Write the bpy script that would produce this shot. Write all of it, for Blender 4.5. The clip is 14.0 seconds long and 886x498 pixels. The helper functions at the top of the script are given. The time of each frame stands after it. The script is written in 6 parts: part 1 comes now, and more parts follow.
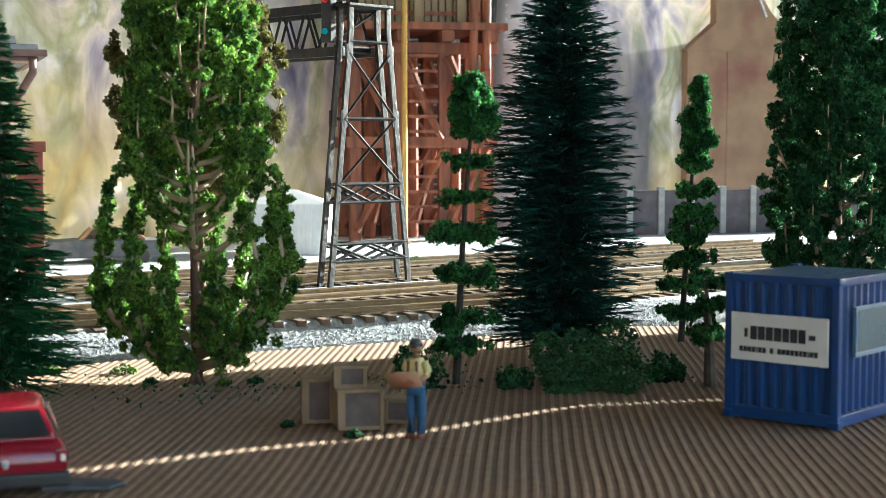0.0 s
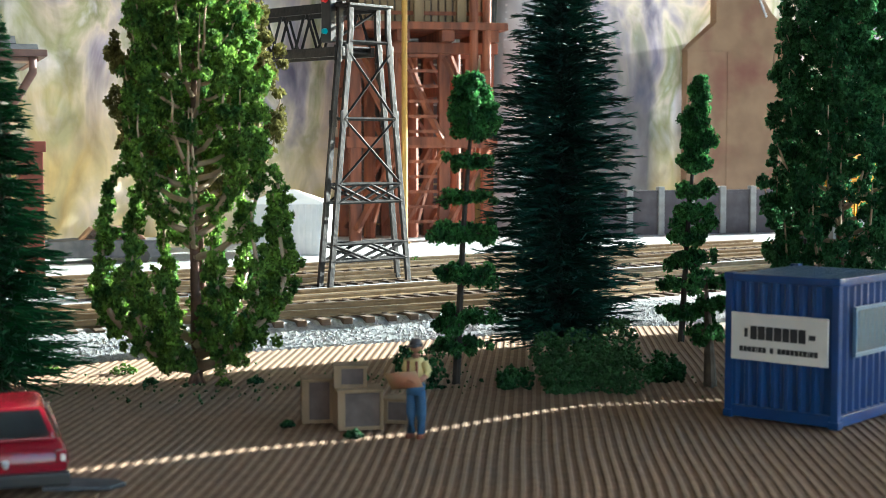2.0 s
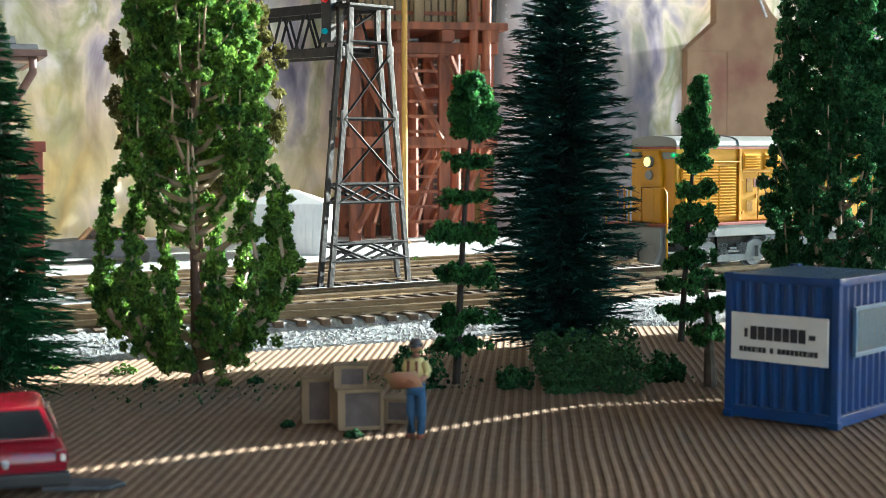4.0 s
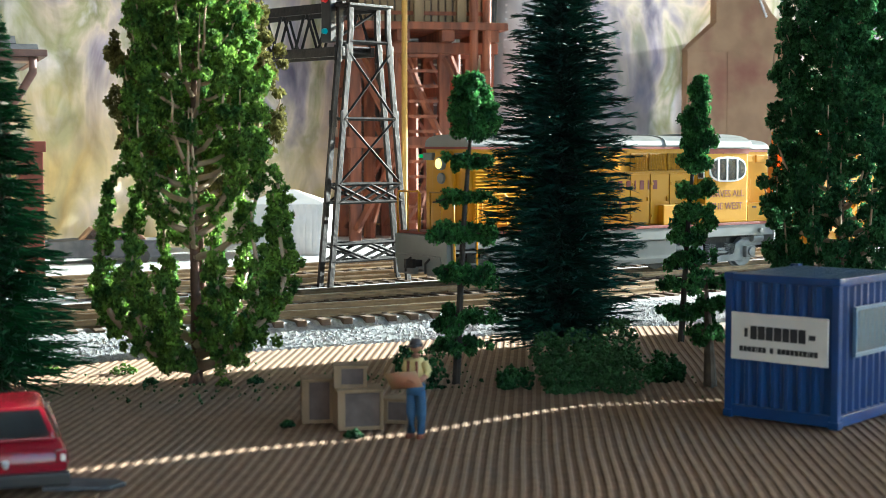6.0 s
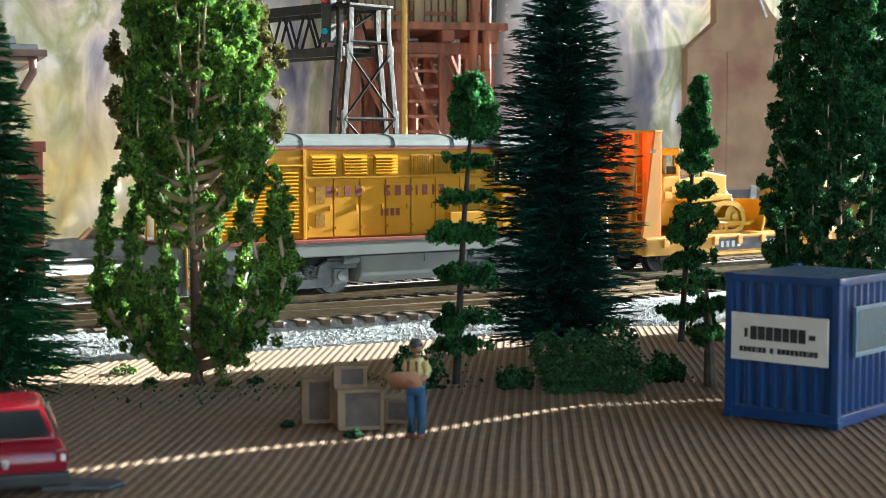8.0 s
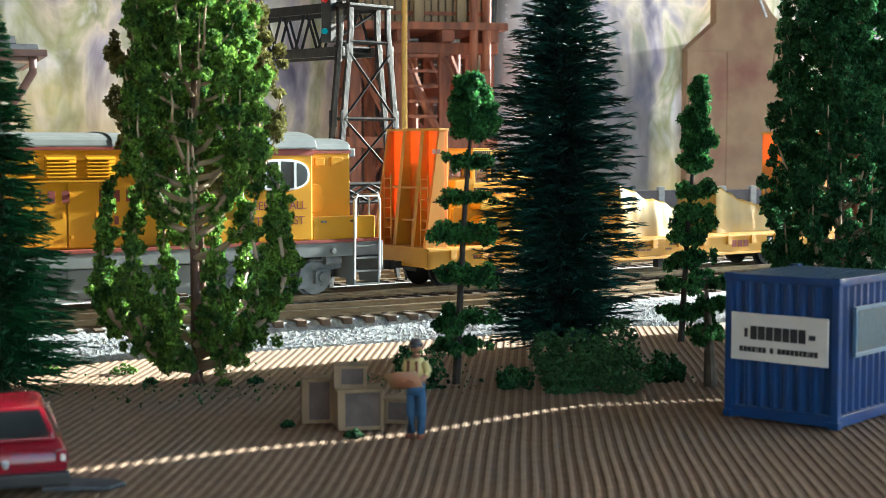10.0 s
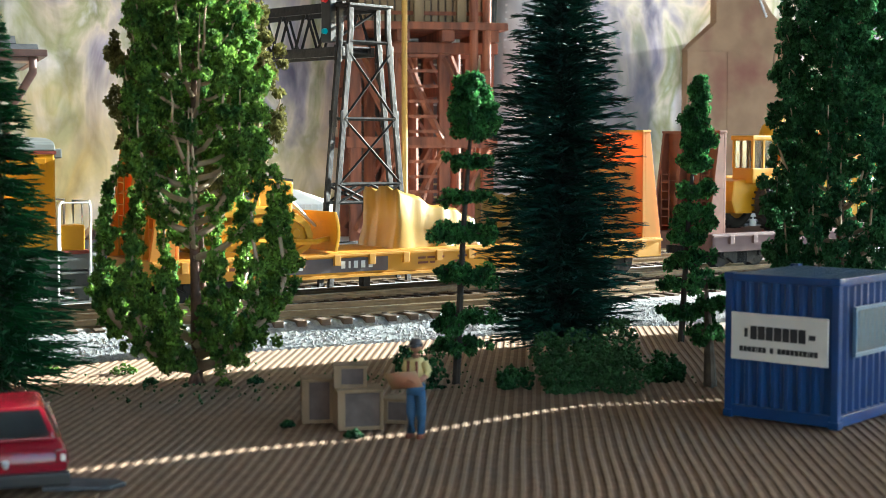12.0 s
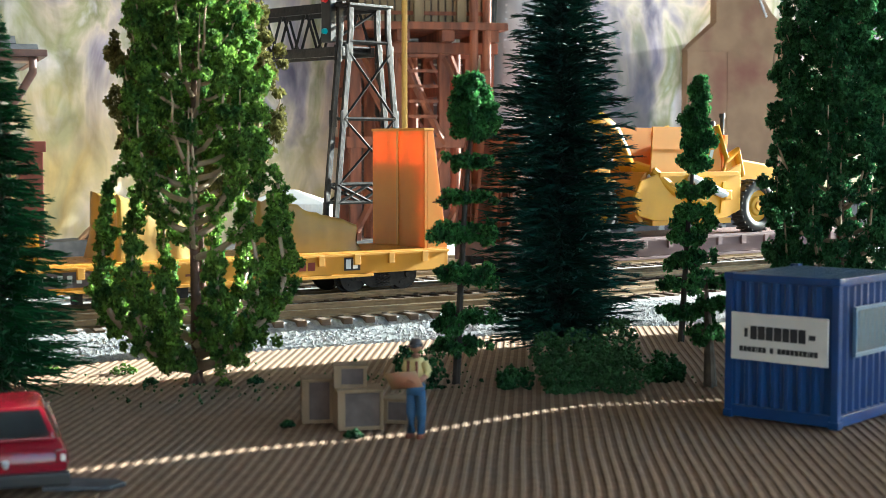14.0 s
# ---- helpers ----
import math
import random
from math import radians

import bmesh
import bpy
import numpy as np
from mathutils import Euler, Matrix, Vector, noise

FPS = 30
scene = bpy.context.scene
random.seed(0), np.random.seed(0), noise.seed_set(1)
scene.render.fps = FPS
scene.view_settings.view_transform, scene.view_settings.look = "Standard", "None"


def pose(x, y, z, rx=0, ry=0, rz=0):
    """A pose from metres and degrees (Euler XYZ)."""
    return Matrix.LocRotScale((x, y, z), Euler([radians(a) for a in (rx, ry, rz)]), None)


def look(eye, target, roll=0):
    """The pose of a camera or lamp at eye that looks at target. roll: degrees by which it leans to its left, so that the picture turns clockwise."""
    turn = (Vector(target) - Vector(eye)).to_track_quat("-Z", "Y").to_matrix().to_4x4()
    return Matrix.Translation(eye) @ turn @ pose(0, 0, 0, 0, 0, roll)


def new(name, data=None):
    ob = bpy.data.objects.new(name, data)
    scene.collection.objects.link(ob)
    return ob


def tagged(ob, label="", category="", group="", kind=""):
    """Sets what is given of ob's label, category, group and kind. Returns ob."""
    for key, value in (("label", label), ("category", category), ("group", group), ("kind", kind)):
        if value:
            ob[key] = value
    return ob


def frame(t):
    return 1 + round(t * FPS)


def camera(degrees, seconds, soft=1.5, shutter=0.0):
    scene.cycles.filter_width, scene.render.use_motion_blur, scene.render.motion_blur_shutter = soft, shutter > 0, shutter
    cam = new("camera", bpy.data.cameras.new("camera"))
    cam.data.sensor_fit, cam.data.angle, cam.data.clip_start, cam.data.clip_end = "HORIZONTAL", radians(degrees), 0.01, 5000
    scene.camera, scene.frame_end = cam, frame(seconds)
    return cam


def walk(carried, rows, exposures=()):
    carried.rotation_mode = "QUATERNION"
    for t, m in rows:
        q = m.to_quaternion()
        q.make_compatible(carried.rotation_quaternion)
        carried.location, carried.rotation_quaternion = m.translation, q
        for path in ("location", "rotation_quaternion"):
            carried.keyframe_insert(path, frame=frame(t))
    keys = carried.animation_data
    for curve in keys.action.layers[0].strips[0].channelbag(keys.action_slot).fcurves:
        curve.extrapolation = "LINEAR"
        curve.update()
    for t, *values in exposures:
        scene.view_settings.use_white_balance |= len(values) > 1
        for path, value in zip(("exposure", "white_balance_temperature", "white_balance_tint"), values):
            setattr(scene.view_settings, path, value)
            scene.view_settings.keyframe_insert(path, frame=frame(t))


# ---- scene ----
# A model railway at HO scale. Shapes are written in millimetres; MM turns them into metres.
MM = 0.001
EYE = (0, 0, 0.057)
PITCH = 3.929
cam = camera(32.96, 14.0, soft=0.75)
cam.data.dof.use_dof = True
cam.data.dof.focus_distance = 0.50
cam.data.dof.aperture_fstop = 56
STAND = pose(*EYE, 90 - PITCH, 0, 0)
walk(cam, [(0, STAND), (14, STAND)], exposures=[(0, 2.6, 5600, -1), (14, 2.6, 5600, -1)])

# ---- light ----
SUN_E = Vector((0.848, 0.530, 0))           # level direction towards the sun, low behind the layout's far end
SUN_TAN = 0.30
sun_dir = Vector((SUN_E.x, SUN_E.y, SUN_TAN)).normalized()
world = bpy.data.worlds.new("world")
scene.world = world
world.use_nodes = True
wn = world.node_tree.nodes
sky = wn.new("ShaderNodeTexSky")
sky.sky_type = "NISHITA"
sky.sun_disc = False
sky.sun_elevation = math.atan(SUN_TAN)
sky.sun_rotation = math.atan2(SUN_E.x, SUN_E.y)
world.node_tree.links.new(sky.outputs[0], wn["Background"].inputs[0])
wn["Background"].inputs[1].default_value = 0.15
sun = new("sun", bpy.data.lights.new("sun", "SUN"))
sun.data.energy = 5.0
sun.data.angle = radians(0.55)
sun.data.color = (1.0, 0.93, 0.80)
sun.matrix_world = look(sun_dir * 3, (0, 0, 0))


# ---- materials ----
def material(name, base, second=None, scale=300.0, detail=4.0, rough=0.6, metal=0.0, bump=0.1, bump_scale=None, island=0.0,
             objrand=0.0, stretch=(1, 1, 1), stain=None, stain_scale=40.0, stain_amount=0.5, translucent=0.0, coat=0.0, spec=0.5, through_colour=None):
    """Two-scale surface: fine grain between base and second, broad stains, bump, and chance variation per piece."""
    m = bpy.data.materials.new(name)
    m.use_nodes = True
    nt = m.node_tree
    n, l = nt.nodes, nt.links
    bsdf = n["Principled BSDF"]
    tc = n.new("ShaderNodeTexCoord")
    mp = n.new("ShaderNodeMapping")
    mp.inputs["Scale"].default_value = stretch
    l.new(tc.outputs["Object"], mp.inputs[0])
    second = second or tuple(c * 0.75 for c in base)
    nz = n.new("ShaderNodeTexNoise")
    nz.inputs["Scale"].default_value = scale
    nz.inputs["Detail"].default_value = detail
    l.new(mp.outputs[0], nz.inputs["Vector"])
    ramp = n.new("ShaderNodeMapRange")
    ramp.inputs[1].default_value, ramp.inputs[2].default_value = 0.35, 0.65
    l.new(nz.outputs[0], ramp.inputs[0])
    mix = n.new("ShaderNodeMix")
    mix.data_type = "RGBA"
    mix.inputs[6].default_value = (*base, 1)
    mix.inputs[7].default_value = (*second, 1)
    l.new(ramp.outputs[0], mix.inputs[0])
    col = mix.outputs[2]
    if stain:
        nz2 = n.new("ShaderNodeTexNoise")
        nz2.inputs["Scale"].default_value = stain_scale
        nz2.inputs["Detail"].default_value = 6
        l.new(mp.outputs[0], nz2.inputs["Vector"])
        r2 = n.new("ShaderNodeMapRange")
        r2.inputs[1].default_value, r2.inputs[2].default_value = 0.5, 0.7
        r2.inputs[4].default_value = stain_amount
        l.new(nz2.outputs[0], r2.inputs[0])
        mx2 = n.new("ShaderNodeMix")
        mx2.data_type = "RGBA"
        mx2.inputs[7].default_value = (*stain, 1)
        l.new(r2.outputs[0], mx2.inputs[0])
        l.new(col, mx2.inputs[6])
        col = mx2.outputs[2]
    for amount, kind in ((island, "g"), (objrand, "o")):
        if amount:
            src = n.new("ShaderNodeNewGeometry").outputs["Random Per Island"] if kind == "g" else n.new("ShaderNodeObjectInfo").outputs["Random"]
            rr = n.new("ShaderNodeMapRange")
            rr.inputs[3].default_value, rr.inputs[4].default_value = 1 - amount, 1 + amount
            l.new(src, rr.inputs[0])
            hsv = n.new("ShaderNodeHueSaturation")
            l.new(rr.outputs[0], hsv.inputs["Value"])
            l.new(col, hsv.inputs["Color"])
            col = hsv.outputs[0]
    l.new(col, bsdf.inputs["Base Color"])
    bsdf.inputs["Roughness"].default_value = rough
    bsdf.inputs["Metallic"].default_value = metal
    bsdf.inputs["Coat Weight"].default_value = coat
    bsdf.inputs["Specular IOR Level"].default_value = spec
    if bump:
        nb = n.new("ShaderNodeTexNoise")
        nb.inputs["Scale"].default_value = bump_scale or scale * 2
        nb.inputs["Detail"].default_value = 4
        l.new(mp.outputs[0], nb.inputs["Vector"])
        bp = n.new("ShaderNodeBump")
        bp.inputs["Strength"].default_value = bump
        bp.inputs["Distance"].default_value = 0.0005
        l.new(nb.outputs[0], bp.inputs["Height"])
        l.new(bp.outputs[0], bsdf.inputs["Normal"])
    if translucent:
        tr = n.new("ShaderNodeBsdfTranslucent")
        if through_colour:
            tr.inputs[0].default_value = (*through_colour, 1)
        else:
            l.new(col, tr.inputs[0])
        ms = n.new("ShaderNodeMixShader")
        ms.inputs[0].default_value = translucent
        l.new(bsdf.outputs[0], ms.inputs[1])
        l.new(tr.outputs[0], ms.inputs[2])
        l.new(ms.outputs[0], n["Material Output"].inputs[0])
    return m


def glow(name, colour, strength):
    m = material(name, colour, rough=0.3, bump=0)
    b = m.node_tree.nodes["Principled BSDF"]
    b.inputs["Emission Color"].default_value = (*colour, 1)
    b.inputs["Emission Strength"].default_value = strength
    return m


def glass(name, tint, rough=0.05):
    m = bpy.data.materials.new(name)
    m.use_nodes = True
    b = m.node_tree.nodes["Principled BSDF"]
    b.inputs["Base Color"].default_value = (*tint, 1)
    b.inputs["Transmission Weight"].default_value = 0.9
    b.inputs["Roughness"].default_value = rough
    b.inputs["IOR"].default_value = 1.3
    return m


def backdrop_material():
    """A printed landscape: pale rock walls in upright streaks over an ochre foot, with slate-coloured clefts and
    painted-in shadows.
    """
    m = bpy.data.materials.new("printed_backdrop")
    m.use_nodes = True
    n, l = m.node_tree.nodes, m.node_tree.links
    b = n["Principled BSDF"]
    b.inputs["Roughness"].default_value = 0.7
    b.inputs["Specular IOR Level"].default_value = 0.2
    tc = n.new("ShaderNodeTexCoord")

    def streak(scale, stretch, detail=5, offset=0.0, distort=0.6):
        mp = n.new("ShaderNodeMapping")
        mp.inputs["Scale"].default_value = stretch
        mp.inputs["Location"].default_value = (offset, offset, offset)
        l.new(tc.outputs["Object"], mp.inputs[0])
        z = n.new("ShaderNodeTexNoise")
        z.inputs["Scale"].default_value = scale
        z.inputs["Detail"].default_value = detail
        z.inputs["Distortion"].default_value = distort
        l.new(mp.outputs[0], z.inputs["Vector"])
        return z.outputs[0]

    def ramp(src, *stops):
        r = n.new("ShaderNodeValToRGB")
        e = r.color_ramp.elements
        while len(e) < len(stops):
            e.new(0.5)
        for k, (p, c) in zip(e, stops):
            k.position, k.color = p, (*c, 1)
        l.new(src, r.inputs[0])
        return r.outputs[0]

    def blend(fac, a, c):
        x = n.new("ShaderNodeMix")
        x.data_type = "RGBA"
        l.new(fac, x.inputs[0])
        l.new(a, x.inputs[6])
        l.new(c, x.inputs[7])
        return x.outputs[2]

    rock = ramp(streak(22, (1, 1, 0.7), detail=8, distort=1.1), (0.33, (0.15, 0.13, 0.20)), (0.42, (0.40, 0.34, 0.38)), (0.49, (0.60, 0.50, 0.42)), (0.56, (0.33, 0.32, 0.18)), (0.63, (0.66, 0.60, 0.61)))
    foot = ramp(streak(26, (1, 1, 0.8), detail=7, offset=3.0, distort=0.9), (0.30, (0.42, 0.37, 0.20)), (0.42, (0.58, 0.42, 0.17)), (0.55, (0.66, 0.53, 0.30)), (0.72, (0.72, 0.60, 0.50)))
    sep = n.new("ShaderNodeSeparateXYZ")
    l.new(tc.outputs["Object"], sep.inputs[0])
    wob = n.new("ShaderNodeMath")
    wob.operation = "MULTIPLY_ADD"
    l.new(streak(12, (1, 1, 0.5), offset=7.0), wob.inputs[0])
    wob.inputs[1].default_value = 0.10
    l.new(sep.outputs[2], wob.inputs[2])
    hi = n.new("ShaderNodeMapRange")
    hi.inputs[1].default_value, hi.inputs[2].default_value = 0.085, 0.14
    l.new(wob.outputs[0], hi.inputs[0])
    col = blend(hi.outputs[0], foot, rock)
    # dark slate patches: rock clefts, and shadows on the backdrop put into the colour
    cleft_shadow = n.new("ShaderNodeMapRange")
    cleft_shadow.inputs[1].default_value, cleft_shadow.inputs[2].default_value = 0.58, 0.64
    cleft_shadow.inputs[4].default_value = 0.85
    l.new(streak(9, (1, 1, 0.30), detail=3, offset=1.7), cleft_shadow.inputs[0])
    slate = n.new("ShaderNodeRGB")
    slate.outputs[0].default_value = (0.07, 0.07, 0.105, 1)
    col = blend(cleft_shadow.outputs[0], col, slate.outputs[0])
    fine = n.new("ShaderNodeMapRange")
    fine.inputs[1].default_value, fine.inputs[2].default_value = 0.35, 0.65
    fine.inputs[3].default_value, fine.inputs[4].default_value = 0.68, 1.10
    l.new(streak(70, (1, 1, 0.6), detail=8, offset=5.0), fine.inputs[0])
    hsv = n.new("ShaderNodeHueSaturation")
    l.new(fine.outputs[0], hsv.inputs["Value"])
    l.new(col, hsv.inputs["Color"])
    l.new(hsv.outputs[0], b.inputs["Base Color"])
    return m


MAT = dict(
    # one tan mat in two tones: groove shade and lit rib tops as colour
    mat=material("mat_groove_shade", (0.26, 0.155, 0.095), (0.19, 0.115, 0.07), 350, stain=(0.16, 0.12, 0.09), stain_scale=30, stain_amount=0.45, rough=0.9, bump=0.4),
    rib=material("rib_top_lit", (0.38, 0.25, 0.16), (0.30, 0.20, 0.13), 350, stain=(0.26, 0.20, 0.15), stain_scale=30, stain_amount=0.4, rough=0.85, bump=0.3),
    earth=material("earth", (0.30, 0.25, 0.19), (0.20, 0.17, 0.13), 260, stain=(0.42, 0.40, 0.37), stain_scale=60, rough=0.95, bump=0.8),
    ballast=material("ballast", (0.46, 0.475, 0.49), (0.30, 0.31, 0.335), 500, island=0.25, rough=0.9, bump=0.5),
    tie=material("sleeper_brown", (0.16, 0.11, 0.075), (0.09, 0.065, 0.05), 500, objrand=0.25, stretch=(0.2, 1, 1), rough=0.8, bump=0.5),
    rail=material("weathered_rail", (0.34, 0.25, 0.15), (0.24, 0.17, 0.10), 300, rough=0.45, metal=0.3, bump=0.1),
    railtop=material("rail_head", (0.55, 0.50, 0.42), (0.42, 0.36, 0.28), 200, rough=0.3, metal=0.9, bump=0.05),
    leaf=material("leaf_green", (0.20, 0.34, 0.055), (0.045, 0.115, 0.028), 220, island=0.6, rough=0.7, bump=0.3, translucent=0.5, spec=0.2),
    leafd=material("pine_green", (0.070, 0.195, 0.068), (0.018, 0.075, 0.030), 220, island=0.6, rough=0.7, bump=0.3, translucent=0.45, spec=0.2),
    leafp=material("pad_green", (0.085, 0.25, 0.065), (0.022, 0.085, 0.032), 220, island=0.65, rough=0.7, bump=0.3, translucent=0.5, spec=0.2),
    leafm=material("moss_green", (0.062, 0.15, 0.055), (0.04, 0.095, 0.036), 300, island=0.35, rough=0.9, bump=0.6, translucent=0.2, spec=0.2),
    leafo=material("olive_leaf", (0.19, 0.18, 0.055), (0.10, 0.095, 0.035), 300, island=0.4, rough=0.9, translucent=0.3, spec=0.2),
    needle=material("spruce_bristle", (0.018, 0.090, 0.062), (0.007, 0.034, 0.026), 200, island=0.5, rough=0.45, bump=0, translucent=0.3, spec=0.4),
    needle2=material("green_bristle", (0.026, 0.130, 0.040), (0.012, 0.062, 0.025), 200, island=0.5, rough=0.35, bump=0, translucent=0.25, spec=0.4),
    bark=material("bark", (0.17, 0.09, 0.06), (0.09, 0.05, 0.035), 400, rough=0.85, bump=0.6),
    barkdark=material("dark_bark", (0.035, 0.026, 0.02), (0.02, 0.016, 0.012), 400, rough=0.8, bump=0.5),
    barkgrey=material("grey_bark", (0.16, 0.13, 0.10), (0.08, 0.065, 0.05), 300, rough=0.9, bump=0.8),
    limb=material("tan_limb", (0.42, 0.31, 0.20), (0.30, 0.21, 0.13), 300, rough=0.6, bump=0.2),
    blue=material("container_blue", (0.0015, 0.045, 0.19), (0.0015, 0.035, 0.145), 150, stain=(0.004, 0.055, 0.17), stain_scale=60, stain_amount=0.4, rough=0.36, bump=0.08),
    # container roof with sky sheen painted in; also the grey window frame
    bluegrey=material("roof_sheen_frame_grey", (0.12, 0.20, 0.30), (0.09, 0.15, 0.24), 100, rough=0.35, bump=0.05),
    sign=material("sign_board", (0.74, 0.72, 0.70), (0.66, 0.63, 0.61), 120, rough=0.6, bump=0.03),
    ink=material("sign_ink", (0.03, 0.03, 0.035), rough=0.7, bump=0),
    white=material("white_paint", (0.78, 0.79, 0.80), (0.68, 0.70, 0.72), 150, rough=0.5, bump=0.05),
    black=material("black_plastic", (0.018, 0.018, 0.020), (0.03, 0.03, 0.03), 200, rough=0.5, bump=0.1),
    darkmetal=material("dark_metal", (0.008, 0.008, 0.009), (0.020, 0.018, 0.018), 260, rough=0.5, metal=0.0, bump=0.6, spec=0.3),
    redcar=material("red_enamel", (0.22, 0.005, 0.018), (0.18, 0.004, 0.014), 100, rough=0.22, bump=0.02, coat=0.6),
    glassdark=glass("tinted_glass", (0.25, 0.28, 0.30), 0.1),
    glassclear=glass("clear_glass", (0.75, 0.80, 0.82), 0.08),
    crate=material("crate_wood", (0.30, 0.205, 0.125), (0.21, 0.145, 0.085), 300, stretch=(1, 1, 0.2), rough=0.8, bump=0.4),
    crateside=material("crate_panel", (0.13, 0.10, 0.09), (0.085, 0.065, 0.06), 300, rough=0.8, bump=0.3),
    yellow=material("armour_yellow", (0.58, 0.285, 0.006), (0.52, 0.25, 0.005), 60, rough=0.38, bump=0.03, spec=0.3),
    ochre=material("machine_yellow", (0.62, 0.31, 0.008), (0.54, 0.265, 0.007), 120, rough=0.38, bump=0.05, spec=0.4),
    caryellow=material("car_yellow", (0.62, 0.30, 0.018), (0.54, 0.255, 0.015), 120, stain=(0.45, 0.25, 0.06), stain_scale=90, stain_amount=0.4, rough=0.5, bump=0.08),
    orange=material("bulkhead_orange", (0.62, 0.33, 0.04), (0.56, 0.29, 0.035), 90, rough=0.5, bump=0.05, translucent=0.35, through_colour=(0.95, 0.22, 0.006)),
    harbour=material("harbour_grey", (0.19, 0.205, 0.205), (0.155, 0.17, 0.17), 100, rough=0.45, bump=0.05),
    truckgrey=material("truck_silver", (0.22, 0.235, 0.24), (0.13, 0.14, 0.145), 200, rough=0.4, metal=0.3, bump=0.15),
    redstripe=material("red_stripe", (0.27, 0.045, 0.03), rough=0.5, bump=0.02),
    maroon=material("maroon_paint", (0.20, 0.035, 0.03), rough=0.5, bump=0),
    tarp=material("tan_tarpaulin", (0.46, 0.29, 0.05), (0.38, 0.235, 0.045), 120, stain=(0.21, 0.145, 0.085), stain_scale=40, stain_amount=0.8, rough=0.38, bump=0.2, bump_scale=160),
    brown=material("boxcar_brown", (0.22, 0.075, 0.045), (0.16, 0.055, 0.035), 150, rough=0.6, bump=0.15),
    plum=material("deck_plum", (0.20, 0.12, 0.12), (0.14, 0.085, 0.085), 200, stretch=(0.2, 1, 1), rough=0.7, bump=0.3),
    rubber=material("tyre_rubber", (0.028, 0.028, 0.030), (0.05, 0.048, 0.045), 200, rough=0.7, bump=0.3),
    timber=material("red_timber", (0.30, 0.095, 0.045), (0.13, 0.042, 0.024), 250, stretch=(1, 1, 0.15), rough=0.7, bump=0.3, island=0.2),
    slatwood=material("tank_slats", (0.34, 0.25, 0.14), (0.24, 0.16, 0.09), 250, stretch=(1, 1, 0.1), rough=0.8, bump=0.3, island=0.25),
    polewood=material("yellow_pole", (0.52, 0.30, 0.06), (0.44, 0.25, 0.05), 200, rough=0.6, bump=0.1),
    screen=material("wire_screen", (0.36, 0.18, 0.012), (0.22, 0.11, 0.012), 900, rough=0.7, bump=0.15, spec=0.2),
    silver=material("galvanised", (0.62, 0.63, 0.66), (0.52, 0.53, 0.57), 100, rough=0.4, metal=0.1, bump=0.08),
    tan=material("tan_plaster", (0.27, 0.165, 0.10), (0.21, 0.125, 0.075), 60, stain=(0.17, 0.055, 0.045), stain_scale=26, stain_amount=0.9, rough=0.85, bump=0.3),
    concrete=material("concrete_post", (0.40, 0.39, 0.375), (0.30, 0.29, 0.28), 200, rough=0.85, bump=0.4),
    panel=material("dark_panel", (0.13, 0.11, 0.12), (0.09, 0.075, 0.08), 150, rough=0.7, bump=0.3),
    slate=material("roof_slate", (0.10, 0.105, 0.12), (0.06, 0.065, 0.075), 200, rough=0.7, bump=0.3),
    gutter=material("gutter_brown", (0.20, 0.11, 0.09), rough=0.5, bump=0.05),
    wallcream=material("cream_wall", (0.42, 0.37, 0.29), rough=0.8, bump=0.2),
    brick=material("brick_red", (0.30, 0.09, 0.06), (0.22, 0.07, 0.05), 200, rough=0.85, bump=0.4),
    plaster=material("unseen_wall", (0.36, 0.38, 0.42), (0.32, 0.34, 0.38), 8, rough=0.9, bump=0.1),
    skin=material("painted_skin", (0.50, 0.24, 0.15), rough=0.6, bump=0.05),
    shirt=material("painted_shirt", (0.70, 0.58, 0.26), rough=0.7, bump=0.1),
    jeans=material("painted_jeans", (0.045, 0.12, 0.24), (0.03, 0.08, 0.17), 300, rough=0.7, bump=0.1),
    cap=material("painted_cap", (0.07, 0.065, 0.075), rough=0.5, bump=0.05),
    shoe=material("painted_shoe", (0.22, 0.07, 0.04), rough=0.6, bump=0.05),
    paper=material("paper_map", (0.52, 0.24, 0.15), (0.30, 0.33, 0.16), 120, rough=0.7, bump=0.1),
    lamp=glow("headlight_glow", (1.0, 0.74, 0.16), 0.42),
    marker=glow("green_marker", (0.02, 0.50, 0.12), 0.10),
    redlens=glow("red_lens", (0.5, 0.01, 0.01), 0.05),
    tealens=glow("teal_lens", (0.02, 0.30, 0.33), 0.06),
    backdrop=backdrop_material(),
)


